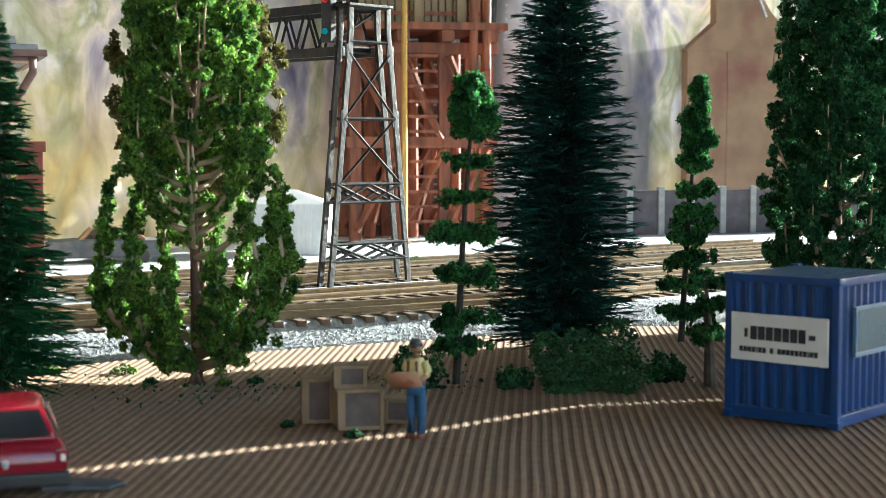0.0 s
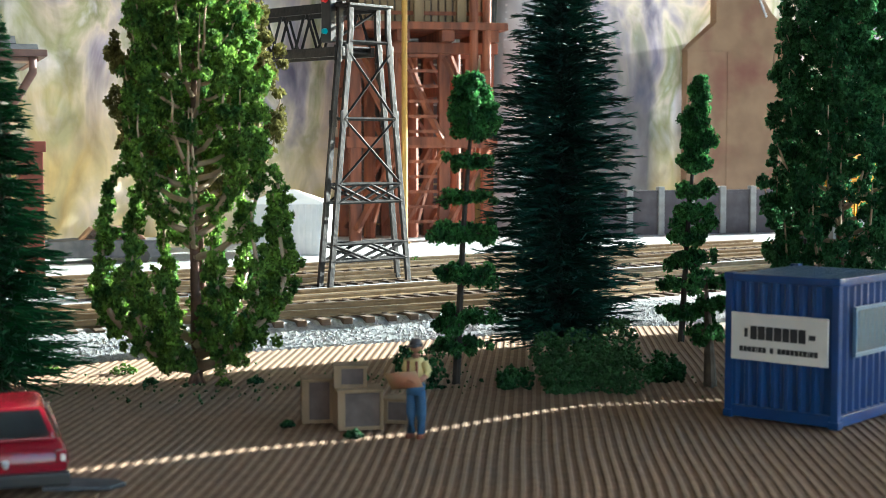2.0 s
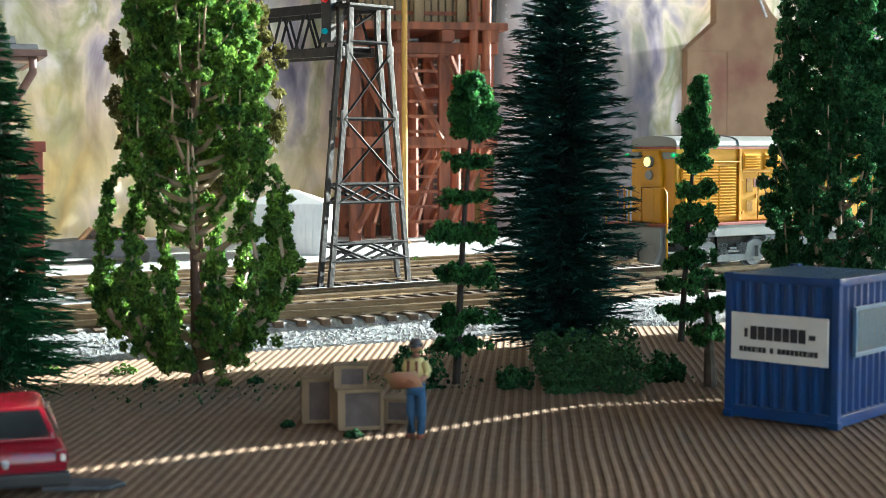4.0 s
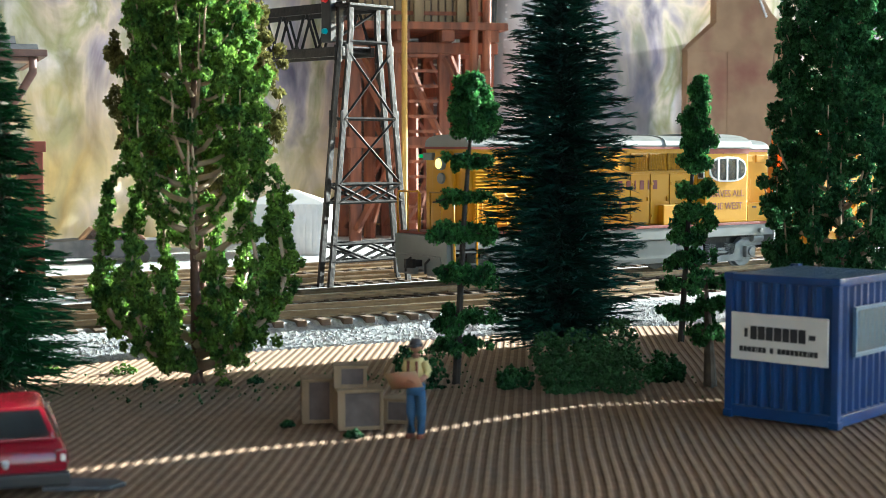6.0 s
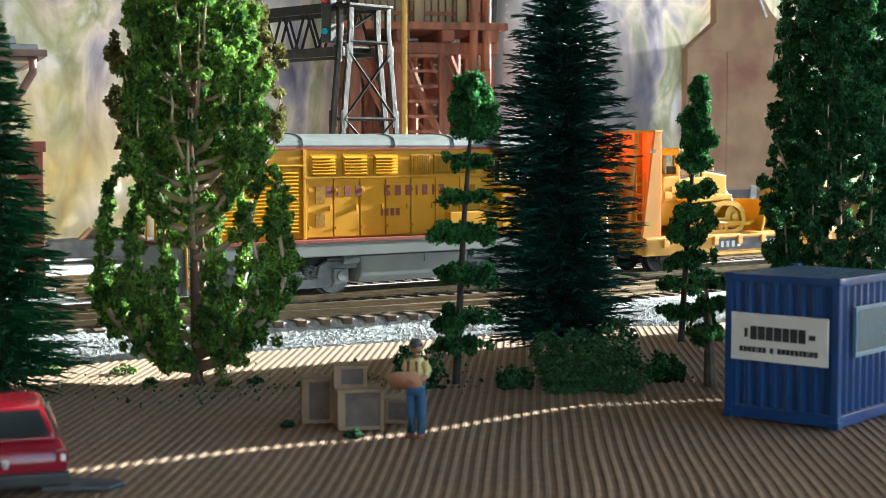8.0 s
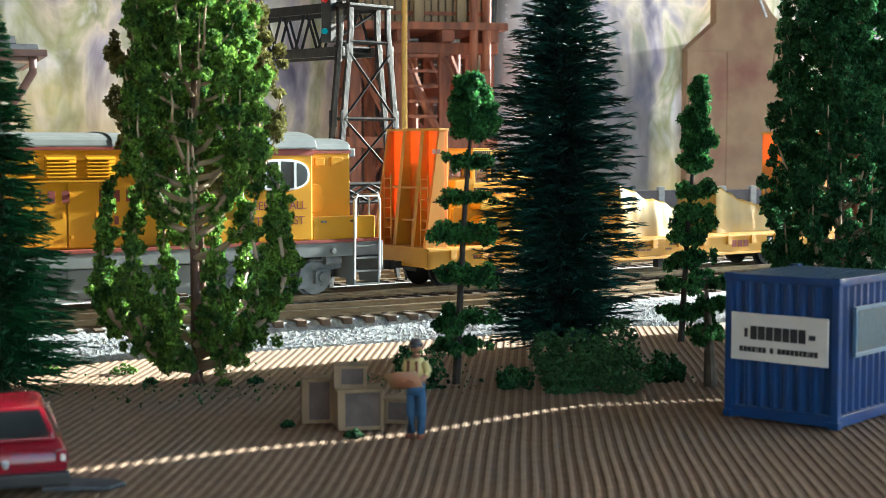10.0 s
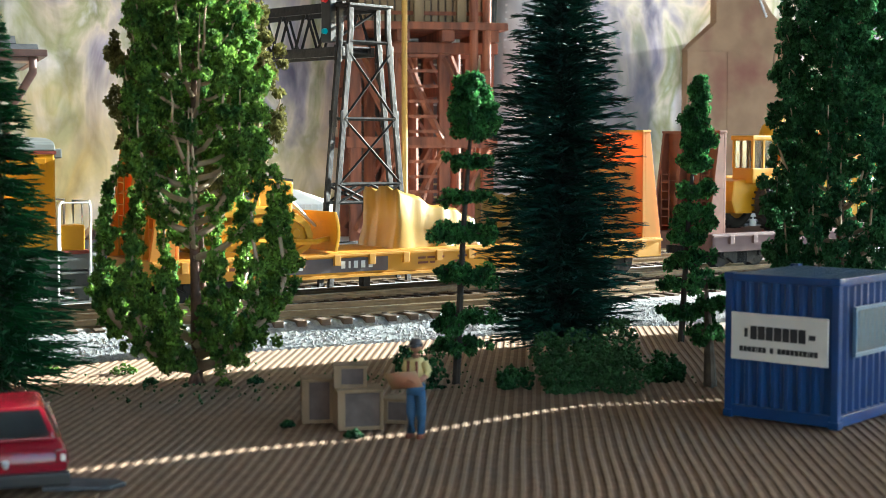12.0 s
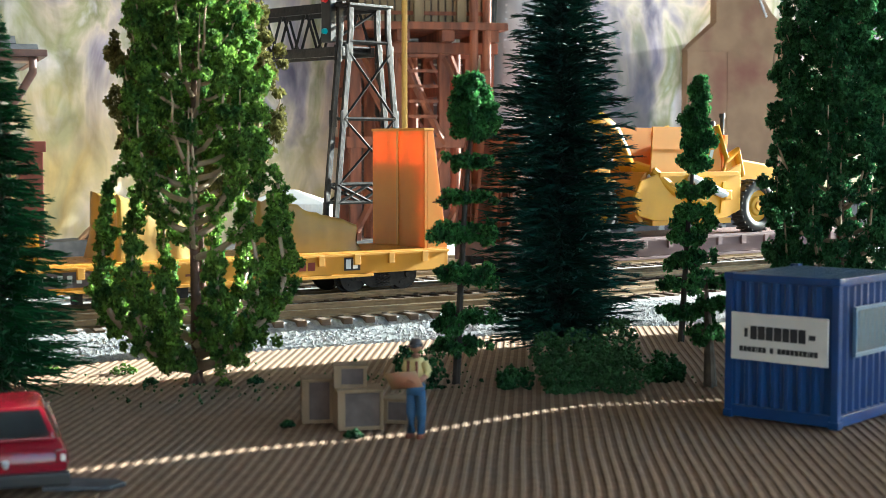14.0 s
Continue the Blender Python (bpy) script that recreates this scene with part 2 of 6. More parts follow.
# ---- mesh building ----
class Shape:
    """Vertices and faces in millimetres, with a material slot for each face."""

    def __init__(self):
        self.v, self.f, self.s = [], [], []

    def add(self, verts, faces, slot=0):
        k = len(self.v)
        self.v += [tuple(p) for p in verts]
        self.f += [[i + k for i in q] for q in faces]
        self.s += [slot] * len(faces)
        return self

    def box(self, x0, x1, y0, y1, z0, z1, slot=0, m=None):
        v = [Vector(p) for p in ((x0, y0, z0), (x1, y0, z0), (x1, y1, z0), (x0, y1, z0), (x0, y0, z1), (x1, y0, z1), (x1, y1, z1), (x0, y1, z1))]
        if m:
            v = [m @ p for p in v]
        return self.add(v, [(3, 2, 1, 0), (4, 5, 6, 7), (0, 1, 5, 4), (1, 2, 6, 5), (2, 3, 7, 6), (3, 0, 4, 7)], slot)

    def tube(self, a, b, r0, r1=None, n=8, slot=0, caps=True):
        a, b = Vector(a), Vector(b)
        r1 = r0 if r1 is None else r1
        q = (b - a).to_track_quat("Z", "Y")
        ring = [Vector((math.cos(i * math.tau / n), math.sin(i * math.tau / n), 0)) for i in range(n)]
        v = [a + q @ (p * r0) for p in ring] + [b + q @ (p * r1) for p in ring]
        f = [(i, (i + 1) % n, n + (i + 1) % n, n + i) for i in range(n)]
        if caps:
            f += [tuple(range(n - 1, -1, -1)), tuple(range(n, 2 * n))]
        return self.add(v, f, slot)

    def path(self, pts, r0, r1=None, n=6, slot=0):
        """A round bar through points, tapering from r0 to r1."""
        pts = [Vector(p) for p in pts]
        r1 = r0 if r1 is None else r1
        v, f = [], []
        for i, p in enumerate(pts):
            d = (pts[min(i + 1, len(pts) - 1)] - pts[max(i - 1, 0)]).normalized()
            q = d.to_track_quat("Z", "Y")
            r = r0 + (r1 - r0) * i / (len(pts) - 1)
            v += [p + q @ Vector((r * math.cos(k * math.tau / n), r * math.sin(k * math.tau / n), 0)) for k in range(n)]
        for i in range(len(pts) - 1):
            f += [(i * n + k, i * n + (k + 1) % n, (i + 1) * n + (k + 1) % n, (i + 1) * n + k) for k in range(n)]
        f += [tuple(range(n - 1, -1, -1)), tuple(range((len(pts) - 1) * n, len(pts) * n))]
        return self.add(v, f, slot)

    def prism(self, poly, t0, t1, axis="y", slot=0, m=None):
        """A polygon pushed from t0 to t1 along an axis. axis y: poly in x, z; x: y, z; z: x, y."""
        def at(p, t):
            return {"y": (p[0], t, p[1]), "x": (t, p[0], p[1]), "z": (p[0], p[1], t)}[axis]
        n = len(poly)
        v = [Vector(at(p, t0)) for p in poly] + [Vector(at(p, t1)) for p in poly]
        if m:
            v = [m @ p for p in v]
        return self.add(v, [tuple(range(n - 1, -1, -1)), tuple(range(n, 2 * n))] + [(i, (i + 1) % n, n + (i + 1) % n, n + i) for i in range(n)], slot)

    def crumb(self, p, r, rnd, slot=0):
        """A torn scrap of foam: a jittered octahedron."""
        x, y, z = p
        v = [(x + d[0] * r * rnd.uniform(0.5, 1.25), y + d[1] * r * rnd.uniform(0.5, 1.25), z + d[2] * r * rnd.uniform(0.5, 1.25)) for d in rnd.choice(OCTA)]
        return self.add(v, OCTA_F, slot)

    def flake(self, p, r, rnd, slot=0):
        """A thin curled scrap of dyed foam: a folded diamond turned at random."""
        q = rnd.choice(FLAKE)
        x, y, z = p
        g, h = r * rnd.uniform(0.8, 1.5), r * rnd.uniform(0.5, 1.1)
        self.add([(x + d[0] * k, y + d[1] * k, z + d[2] * k) for d, k in zip(q, (g, h, g, h))], ((0, 1, 2), (0, 2, 3)), slot)

    def mesh(self, name, mats, bevel=0.0, smooth=False):
        me = bpy.data.meshes.new(name)
        me.from_pydata([(x * MM, y * MM, z * MM) for x, y, z in self.v], [], self.f)
        for m in mats:
            me.materials.append(MAT[m])
        if len(mats) > 1:
            me.polygons.foreach_set("material_index", self.s)
        bm = bmesh.new()
        bm.from_mesh(me)
        if len(self.f) < 3000:
            bmesh.ops.recalc_face_normals(bm, faces=bm.faces)
        if bevel:
            es = [e for e in bm.edges if len(e.link_faces) == 2 and e.calc_face_angle(0) > 0.6]
            bmesh.ops.bevel(bm, geom=es, offset=bevel * MM, segments=2, profile=0.6, affect="EDGES", clamp_overlap=True)
        bm.to_mesh(me)
        bm.free()
        if smooth:
            me.shade_smooth()
        return me


_r = random.Random(5)
OCTA = []
for _ in range(12):
    q = Euler((_r.uniform(0, 6), _r.uniform(0, 6), _r.uniform(0, 6))).to_matrix()
    OCTA.append([tuple(q @ Vector(d)) for d in ((1, 0, 0), (-1, 0, 0), (0, 1, 0), (0, -1, 0), (0, 0, 1), (0, 0, -1))])
FLAKE = []
for _ in range(160):
    q = Euler((_r.uniform(0, 6.3), _r.uniform(0, 6.3), _r.uniform(0, 6.3))).to_matrix()
    FLAKE.append([tuple(q @ Vector(d)) for d in ((1, 0, 0), (0, 1, 0.45), (-1, 0, 0), (0, -1, 0.45))])
OCTA_F = [(0, 2, 4), (2, 1, 4), (1, 3, 4), (3, 0, 4), (2, 0, 5), (1, 2, 5), (3, 1, 5), (0, 3, 5)]


def part(name, shape, mats, parent, label="", bevel=0.0, smooth=False):
    """One mesh object under a thing or a part, from a Shape or ready mesh data."""
    mats = (mats,) if isinstance(mats, str) else mats
    data = shape.mesh(name, mats, bevel, smooth) if isinstance(shape, Shape) else shape
    ob = new(name, data)
    ob.parent = parent
    if label:
        ob["label"] = label
    return ob


def thing(name, label, category, x=0, y=0, z=0, rz=0, group="", kind=""):
    ob = new(name)
    ob.empty_display_size = 0.01
    ob.matrix_basis = pose(x * MM, y * MM, z * MM, 0, 0, rz)
    return tagged(ob, label, category, group, kind)


def single(name, shape, mats, label, category="", x=0, y=0, z=0, rz=0, group="", kind="", bevel=0.0, smooth=False):
    mats = (mats,) if isinstance(mats, str) else mats
    ob = new(name, shape.mesh(name, mats, bevel, smooth))
    ob.matrix_basis = pose(x * MM, y * MM, z * MM, 0, 0, rz)
    return tagged(ob, label, category, group, kind)


# ---- ground, roadbed and backdrop ----
RAIL_Z = 9.5                                  # rail head above the mat
PHI = 36.0                                    # heading of the train's track
D = Vector((math.cos(radians(PHI)), math.sin(radians(PHI)), 0))
N = Vector((-D.y, D.x, 0))
TRACK_O = Vector((-40.7, 479.4, 0)) + N * 8.25   # a point on its centre line


def ground():
    s = Shape()
    s.box(-1500, 1700, -1000, 2300, -30, -0.6)
    single("ground", s, "earth", "brown earth-covered baseboard of the model railway", kind="structure")
    # the ribbed mat: ribs run away from the viewer, a little uneven
    s = Shape()
    pitch, x0, count = 2.05, -190.0, 190
    ys = [120 + 8.0 * i for i in range(45)]
    prof = ((0.0, 0.0), (0.80, 0.0), (0.98, 0.17), (1.12, 0.22), (1.72, 0.22), (1.86, 0.17))
    cols = [(x0 + i * pitch + dx, h) for i in range(count) for dx, h in prof]
    v = []
    for y in ys:
        for x, h in cols:
            v.append((x + 0.35 * noise.noise((x * 0.02, y * 0.03, 0)) + 0.06 * (y - 300), y, h * (0.85 + 0.3 * noise.noise((x * 0.05, y * 0.05, 2)))))
    n = len(cols)
    f = [(j * n + i, j * n + i + 1, (j + 1) * n + i + 1, (j + 1) * n + i) for j in range(len(ys) - 1) for i in range(n - 1)]
    s.add(v, f)
    # lighter slot on the ribs, so the grooves read as shaded
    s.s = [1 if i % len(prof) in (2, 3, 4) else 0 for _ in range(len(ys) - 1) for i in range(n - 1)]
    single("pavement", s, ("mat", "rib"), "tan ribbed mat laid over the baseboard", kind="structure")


FOOT_A = Vector((-101, 387, 0))
FOOT_D = Vector((0.886, 0.464, 0))
FOOT_N = Vector((-0.464, 0.886, 0))


def roadbed():
    s = Shape()
    prof = ((0, -0.5), (0.6, 0.7), (6.5, 5.6), (8.5, 6.6), (800, 6.7), (800, -5))
    m = Matrix(((FOOT_D.x, FOOT_N.x, 0, FOOT_A.x), (FOOT_D.y, FOOT_N.y, 0, FOOT_A.y), (0, 0, 1, 0), (0, 0, 0, 1)))
    s.prism(prof, -500, 1100, "x", m=m)
    single("roadbed", s, "ballast", "raised roadbed covered with pale grey ballast", kind="structure")
    rnd = random.Random(2)
    s = Shape()
    for k in range(24000):
        t = rnd.uniform(-40, 330)
        w = rnd.uniform(-0.4, 10) if k < 14000 else 9 + 125 * rnd.random() ** 1.3
        z = np.interp(w, (0, 0.6, 6.5, 8.5, 800), (-0.3, 0.55, 5.4, 6.4, 6.5))
        p = FOOT_A + FOOT_D * t + FOOT_N * w
        s.crumb((p.x, p.y, z - 0.06), rnd.uniform(0.34, 0.56), rnd)
    single("ballast_stones", s, "ballast", "loose pale grey ballast stones on the roadbed", "ballast", kind="stuff")


def rail_shape(pts):
    """A flat-bottomed rail swept along points at its foot; slot 1 is the polished head."""
    prof = ((-0.9, 0), (0.9, 0), (0.9, 0.35), (0.25, 0.6), (0.25, 1.5), (0.5, 1.7), (0.5, 2.2), (-0.5, 2.2), (-0.5, 1.7), (-0.25, 1.5), (-0.25, 0.6), (-0.9, 0.35))
    s = Shape()
    n = len(prof)
    v = []
    for i, p in enumerate(pts):
        d = (pts[min(i + 1, len(pts) - 1)] - pts[max(i - 1, 0)]).normalized()
        side = Vector((d.y, -d.x, 0))
        v += [p + side * a + Vector((0, 0, b)) for a, b in prof]
    for i in range(len(pts) - 1):
        for k in range(n):
            s.f.append([i * n + k, i * n + (k + 1) % n, (i + 1) * n + (k + 1) % n, (i + 1) * n + k])
            s.s.append(1 if k == 6 else 0)
    s.v = [tuple(p) for p in v]
    return s


def track(centre, label):
    """A length of track along centre points, with every sleeper a part."""
    th = thing("railway_track", label, "track", group="railway tracks", kind="structure")
    for off in (-8.25, 8.25):
        pts = []
        for i, p in enumerate(centre):
            d = (centre[min(i + 1, len(centre) - 1)] - centre[max(i - 1, 0)]).normalized()
            pts.append(p + Vector((-d.y, d.x, 0)) * off + Vector((0, 0, RAIL_Z - 2.2)))
        part("rail", rail_shape(pts), ("rail", "railtop"), th, "weathered tan rail with a bright head")
    tie = Shape().box(-1.4, 1.4, -15, 15, -1.8, 0)
    for off in (-8.25, 8.25):
        for e in (-1.6, 1.0):
            tie.box(-0.8, 0.8, off + e, off + e + 0.6, 0, 0.5)
    data = tie.mesh("sleeper", ("tie",), 0.15)
    rnd = random.Random(9)
    run = 0.0
    for a, b in zip(centre, centre[1:]):
        step = (b - a).length
        run += step
        if run >= 7.0:
            run -= 7.0
            ang = math.degrees(math.atan2(b.y - a.y, b.x - a.x))
            ob = part("sleeper", data, "tie", th)
            ob.matrix_basis = pose(b.x * MM, b.y * MM, (RAIL_Z - 2.2) * MM, 0, 0, ang + rnd.uniform(-1, 1))


def straight(off, a, b):
    n = int(b - a)
    return [TRACK_O + N * off + D * (a + (b - a) * i / n) for i in range(n + 1)]


def tracks():
    track(straight(0, -110, 330), "main line track of tan rails on brown sleepers")
    # the nearest track bends away from the main line
    pts, p, ang = [], Vector((-101.0, 415.5, 0)) - Vector((0.93, 0.36, 0)) * 40, 21.0
    for i in range(420):
        pts.append(p.copy())
        p = p + Vector((math.cos(radians(ang)), math.sin(radians(ang)), 0))
        ang += 0.10 if 45 < i < 220 else 0.0
    track(pts, "curved siding of tan rails on brown sleepers")
    track(straight(52, -60, 330), "second line track of tan rails on brown sleepers")
    track(straight(98, -60, 330), "rear siding track of tan rails on brown sleepers")


def backdrop():
    s = Shape()
    knots = [(-900, 450), (-380, 600), (-190, 666), (-60, 838), (0, 888), (900, 888 + 900 * math.tan(radians(35)))]
    xs = np.linspace(-900, 900, 121)
    ys = np.interp(xs, [k[0] for k in knots], [k[1] for k in knots])
    ys = np.convolve(np.pad(ys, 2, mode="edge"), np.ones(5) / 5, mode="valid")
    front, back = [(x, y) for x, y in zip(xs, ys)], [(x, y + 6) for x, y in zip(xs, ys)]
    n = len(front)
    for (x, y) in front + back:
        s.v += [(x, y, -5), (x, y, 520)]
    for i in range(n - 1):
        b = 2 * n
        s.f += [[2 * i, 2 * i + 2, 2 * i + 3, 2 * i + 1], [b + 2 * i + 2, b + 2 * i, b + 2 * i + 1, b + 2 * i + 3], [2 * i + 1, 2 * i + 3, b + 2 * i + 3, b + 2 * i + 1]]
    s.s = [0] * len(s.f)
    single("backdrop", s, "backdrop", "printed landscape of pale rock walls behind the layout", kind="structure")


def light_blockers():
    """Unseen boards added sunward to shade the mat, with a narrow wavy gap between two."""
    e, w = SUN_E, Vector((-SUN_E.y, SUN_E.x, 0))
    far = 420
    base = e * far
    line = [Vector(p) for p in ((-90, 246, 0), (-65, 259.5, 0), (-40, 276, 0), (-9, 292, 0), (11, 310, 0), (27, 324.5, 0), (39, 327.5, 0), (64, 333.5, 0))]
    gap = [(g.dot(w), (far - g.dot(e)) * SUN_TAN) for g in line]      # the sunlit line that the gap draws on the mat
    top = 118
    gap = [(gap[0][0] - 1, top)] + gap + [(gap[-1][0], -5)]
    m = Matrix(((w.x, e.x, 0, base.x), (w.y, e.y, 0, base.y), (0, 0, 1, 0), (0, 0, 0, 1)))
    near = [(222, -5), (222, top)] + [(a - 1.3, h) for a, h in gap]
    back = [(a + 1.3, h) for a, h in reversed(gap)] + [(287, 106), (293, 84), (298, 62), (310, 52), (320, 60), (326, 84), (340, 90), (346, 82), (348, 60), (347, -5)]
    far_side = Matrix.Translation(e * 980) @ m
    # added out of view only to block the sun
    for poly, at in ((near, m), (back, m), ([(70, -5), (70, 418), (226, 418), (226, -5)], far_side)):
        single("window_board", Shape().prism(poly, 0, 5, "y", m=at), "plaster", "plain unseen board added to shade the mat", kind="structure")


def room():
    """Plain unseen walls and ceiling, added, with light openings sunward and behind the viewer."""
    def wall(name, shape, label):
        single(name, shape, "plaster", label, kind="structure")
    wall("wall_west", Shape().box(-1600, -1500, -1100, 2400, -30, 1500), "plain unseen wall added round the layout")
    # openings sized for the fill light they bring, not after known windows
    wall("wall_south", Shape().box(-1500, 450, -1100, -1000, -30, 1500).box(1500, 1700, -1100, -1000, -30, 1500)
         .box(450, 1500, -1100, -1000, -30, 60).box(450, 1500, -1100, -1000, 1000, 1500), "unseen wall with openings added to let light in")
    wall("wall_north", Shape().box(-1500, 1700, 2300, 2400, -30, 1500), "plain unseen wall added round the layout")
    wall("wall_east", Shape().box(1700, 1800, -1100, -650, -30, 1500).box(1700, 1800, 550, 1000, -30, 1500).box(1700, 1800, 2100, 2400, -30, 1500)
         .box(1700, 1800, 1000, 2100, -30, 20).box(1700, 1800, 1000, 2100, 800, 1500).box(1700, 1800, -650, 550, -30, 20).box(1700, 1800, -650, 550, 1100, 1500), "unseen wall with openings added to let light in")
    wall("ceiling", Shape().box(-1600, 1800, -1100, 2400, 1500, 1560), "plain unseen ceiling added overhead")


ground()
room()
roadbed()
tracks()
backdrop()
light_blockers()


# ---- trees and shrubs ----
def clump(shape, centre, radius, size, rnd):
    """A ragged tuft of foam scraps packed round a centre."""
    n = int(8.5 * (radius / size) ** 2)
    for _ in range(max(12, n)):
        d = Vector((rnd.gauss(0, 1), rnd.gauss(0, 1), rnd.gauss(0, 1))).normalized()
        shape.flake(centre + d * radius * rnd.random() ** 0.5, rnd.uniform(0.6, 1.25) * size, rnd)


def foam_tree(label, x, y, height, outline, seed, leaf="leaf", limbs=60, per=300, foot=0.05, crumb=0.66, z=0.0, wood="bark", twig="limb", fill=0, bare=0.26, rise=0.27, low=0.40, window=None, lower=0):
    """Trunk with upswept limbs, each dressed with scraps of green foam. outline: pairs of height share and crown radius."""
    rnd = random.Random(seed)
    hs, rs = [o[0] for o in outline], [o[1] for o in outline]
    th = thing("broadleaf_tree", label, "tree", x, y, z, group="trees along the line")
    s = Shape().path([(0, 0, -1.5), (0.3, 0.1, height * 0.1), (-0.4, 0.2, height * 0.35), (0.3, -0.2, height * 0.65), (0, 0, height * 0.97)], height * 0.018, 0.35, 9)
    for k in range(5):
        a = k * 1.3
        s.path([(math.cos(a) * 2.4, math.sin(a) * 2.4, -0.6), (math.cos(a) * 1.2, math.sin(a) * 1.2, 1.2), (0, 0, 4)], 0.5, 0.8, 5)
    part("trunk", s, wood, th, smooth=True)
    crown = Shape()
    # long lower limbs that sweep out and up like a bowl, bare near the trunk
    for k in range(lower):
        a = (k + 0.5) * math.tau / lower + rnd.uniform(-0.16, 0.16)
        front = abs((a + math.pi / 2 + math.pi) % math.tau - math.pi) < 0.5
        h0 = height * rnd.uniform(0.03, 0.10)
        up = height * (0.20 if front else rnd.uniform(0.26, 0.38))
        pts = []
        for i in range(9):
            t = i / 8
            zz = h0 + up * t ** 1.55
            r = min(float(np.interp(zz / height, hs, rs)), 26.0 * (1 - (1 - t) ** 2.2)) * (0.97 if t > 0.3 else 1.0)
            pts.append((math.cos(a) * r + rnd.uniform(-0.4, 0.4), math.sin(a) * r + rnd.uniform(-0.4, 0.4), zz))
        part("limb", Shape().path(pts, 1.3, 0.3, 6), twig, th, "", smooth=True)
        for i in range(80):
            t = rnd.uniform(0.16, 1.0)
            j = min(int(t * 8), 7)
            p = Vector(pts[j]).lerp(Vector(pts[j + 1]), t * 8 - j)
            fat = 0.9 + 2.3 * math.sin(math.pi * min(1.0, t * 0.8 + 0.1))
            clump(crown, p + Vector((rnd.gauss(0, 0.5), rnd.gauss(0, 0.5), rnd.gauss(0, 0.5))) * fat, rnd.uniform(0.8, 1.7), crumb, rnd)
    for k in range(limbs):
        f = (k + rnd.random()) / limbs
        h0 = height * (foot + (0.90 - foot) * f)
        a = k * 2.399 + rnd.uniform(-0.3, 0.3)
        up = height * rise * (1.0 - 0.55 * f) * rnd.uniform(0.75, 1.25)
        reach = float(np.interp((h0 + up * 0.7) / height, hs, rs)) * rnd.uniform(0.70, 1.0)
        pts = []
        for i in range(8):
            t = i / 7
            r = reach * (1 - (1 - t) ** 2.4)
            zz = min(h0 + up * t ** 1.5, height * 0.99)
            r = min(r, float(np.interp(zz / height, hs, rs)))
            pts.append((math.cos(a) * r + rnd.uniform(-0.3, 0.3), math.sin(a) * r + rnd.uniform(-0.3, 0.3), zz))
        part("limb", Shape().path(pts, 0.85 * (1.15 - f), 0.15, 5), twig, th, "bare tan limb" if k == 0 else "", smooth=True)
        facing = abs((a + math.pi / 2 + math.pi) % math.tau - math.pi)
        thin = 0.2 if window and facing < 0.7 and window[0] < f < window[1] else 1.0
        for i in range(int(per * thin)):
            t = rnd.uniform((0.12 if f < 0.16 else bare) if f < 0.6 else 0.08, 1.0)
            j = min(int(t * 7), 6)
            p = Vector(pts[j]).lerp(Vector(pts[j + 1]), t * 7 - j)
            clump(crown, p + Vector((rnd.uniform(-1, 1), rnd.uniform(-1, 1), rnd.uniform(-1, 1))) * 1.1, rnd.uniform(1.1, 2.3), crumb, rnd)
    for k in range(fill):
        f = rnd.uniform(low, 1.0)
        a = rnd.uniform(0, math.tau)
        r = float(np.interp(f, hs, rs)) * (0.92 * rnd.random() ** 0.4 if f > 0.45 else rnd.uniform(0.70, 0.98))
        if window and window[0] < f < window[1] and abs((a + math.pi / 2 + math.pi) % math.tau - math.pi) < 0.6:
            continue
        clump(crown, Vector((math.cos(a) * r, math.sin(a) * r, height * f)), rnd.uniform(1.2, 2.6), crumb, rnd)
    part("crown", crown, leaf, th, "ragged green foam foliage")
    return th


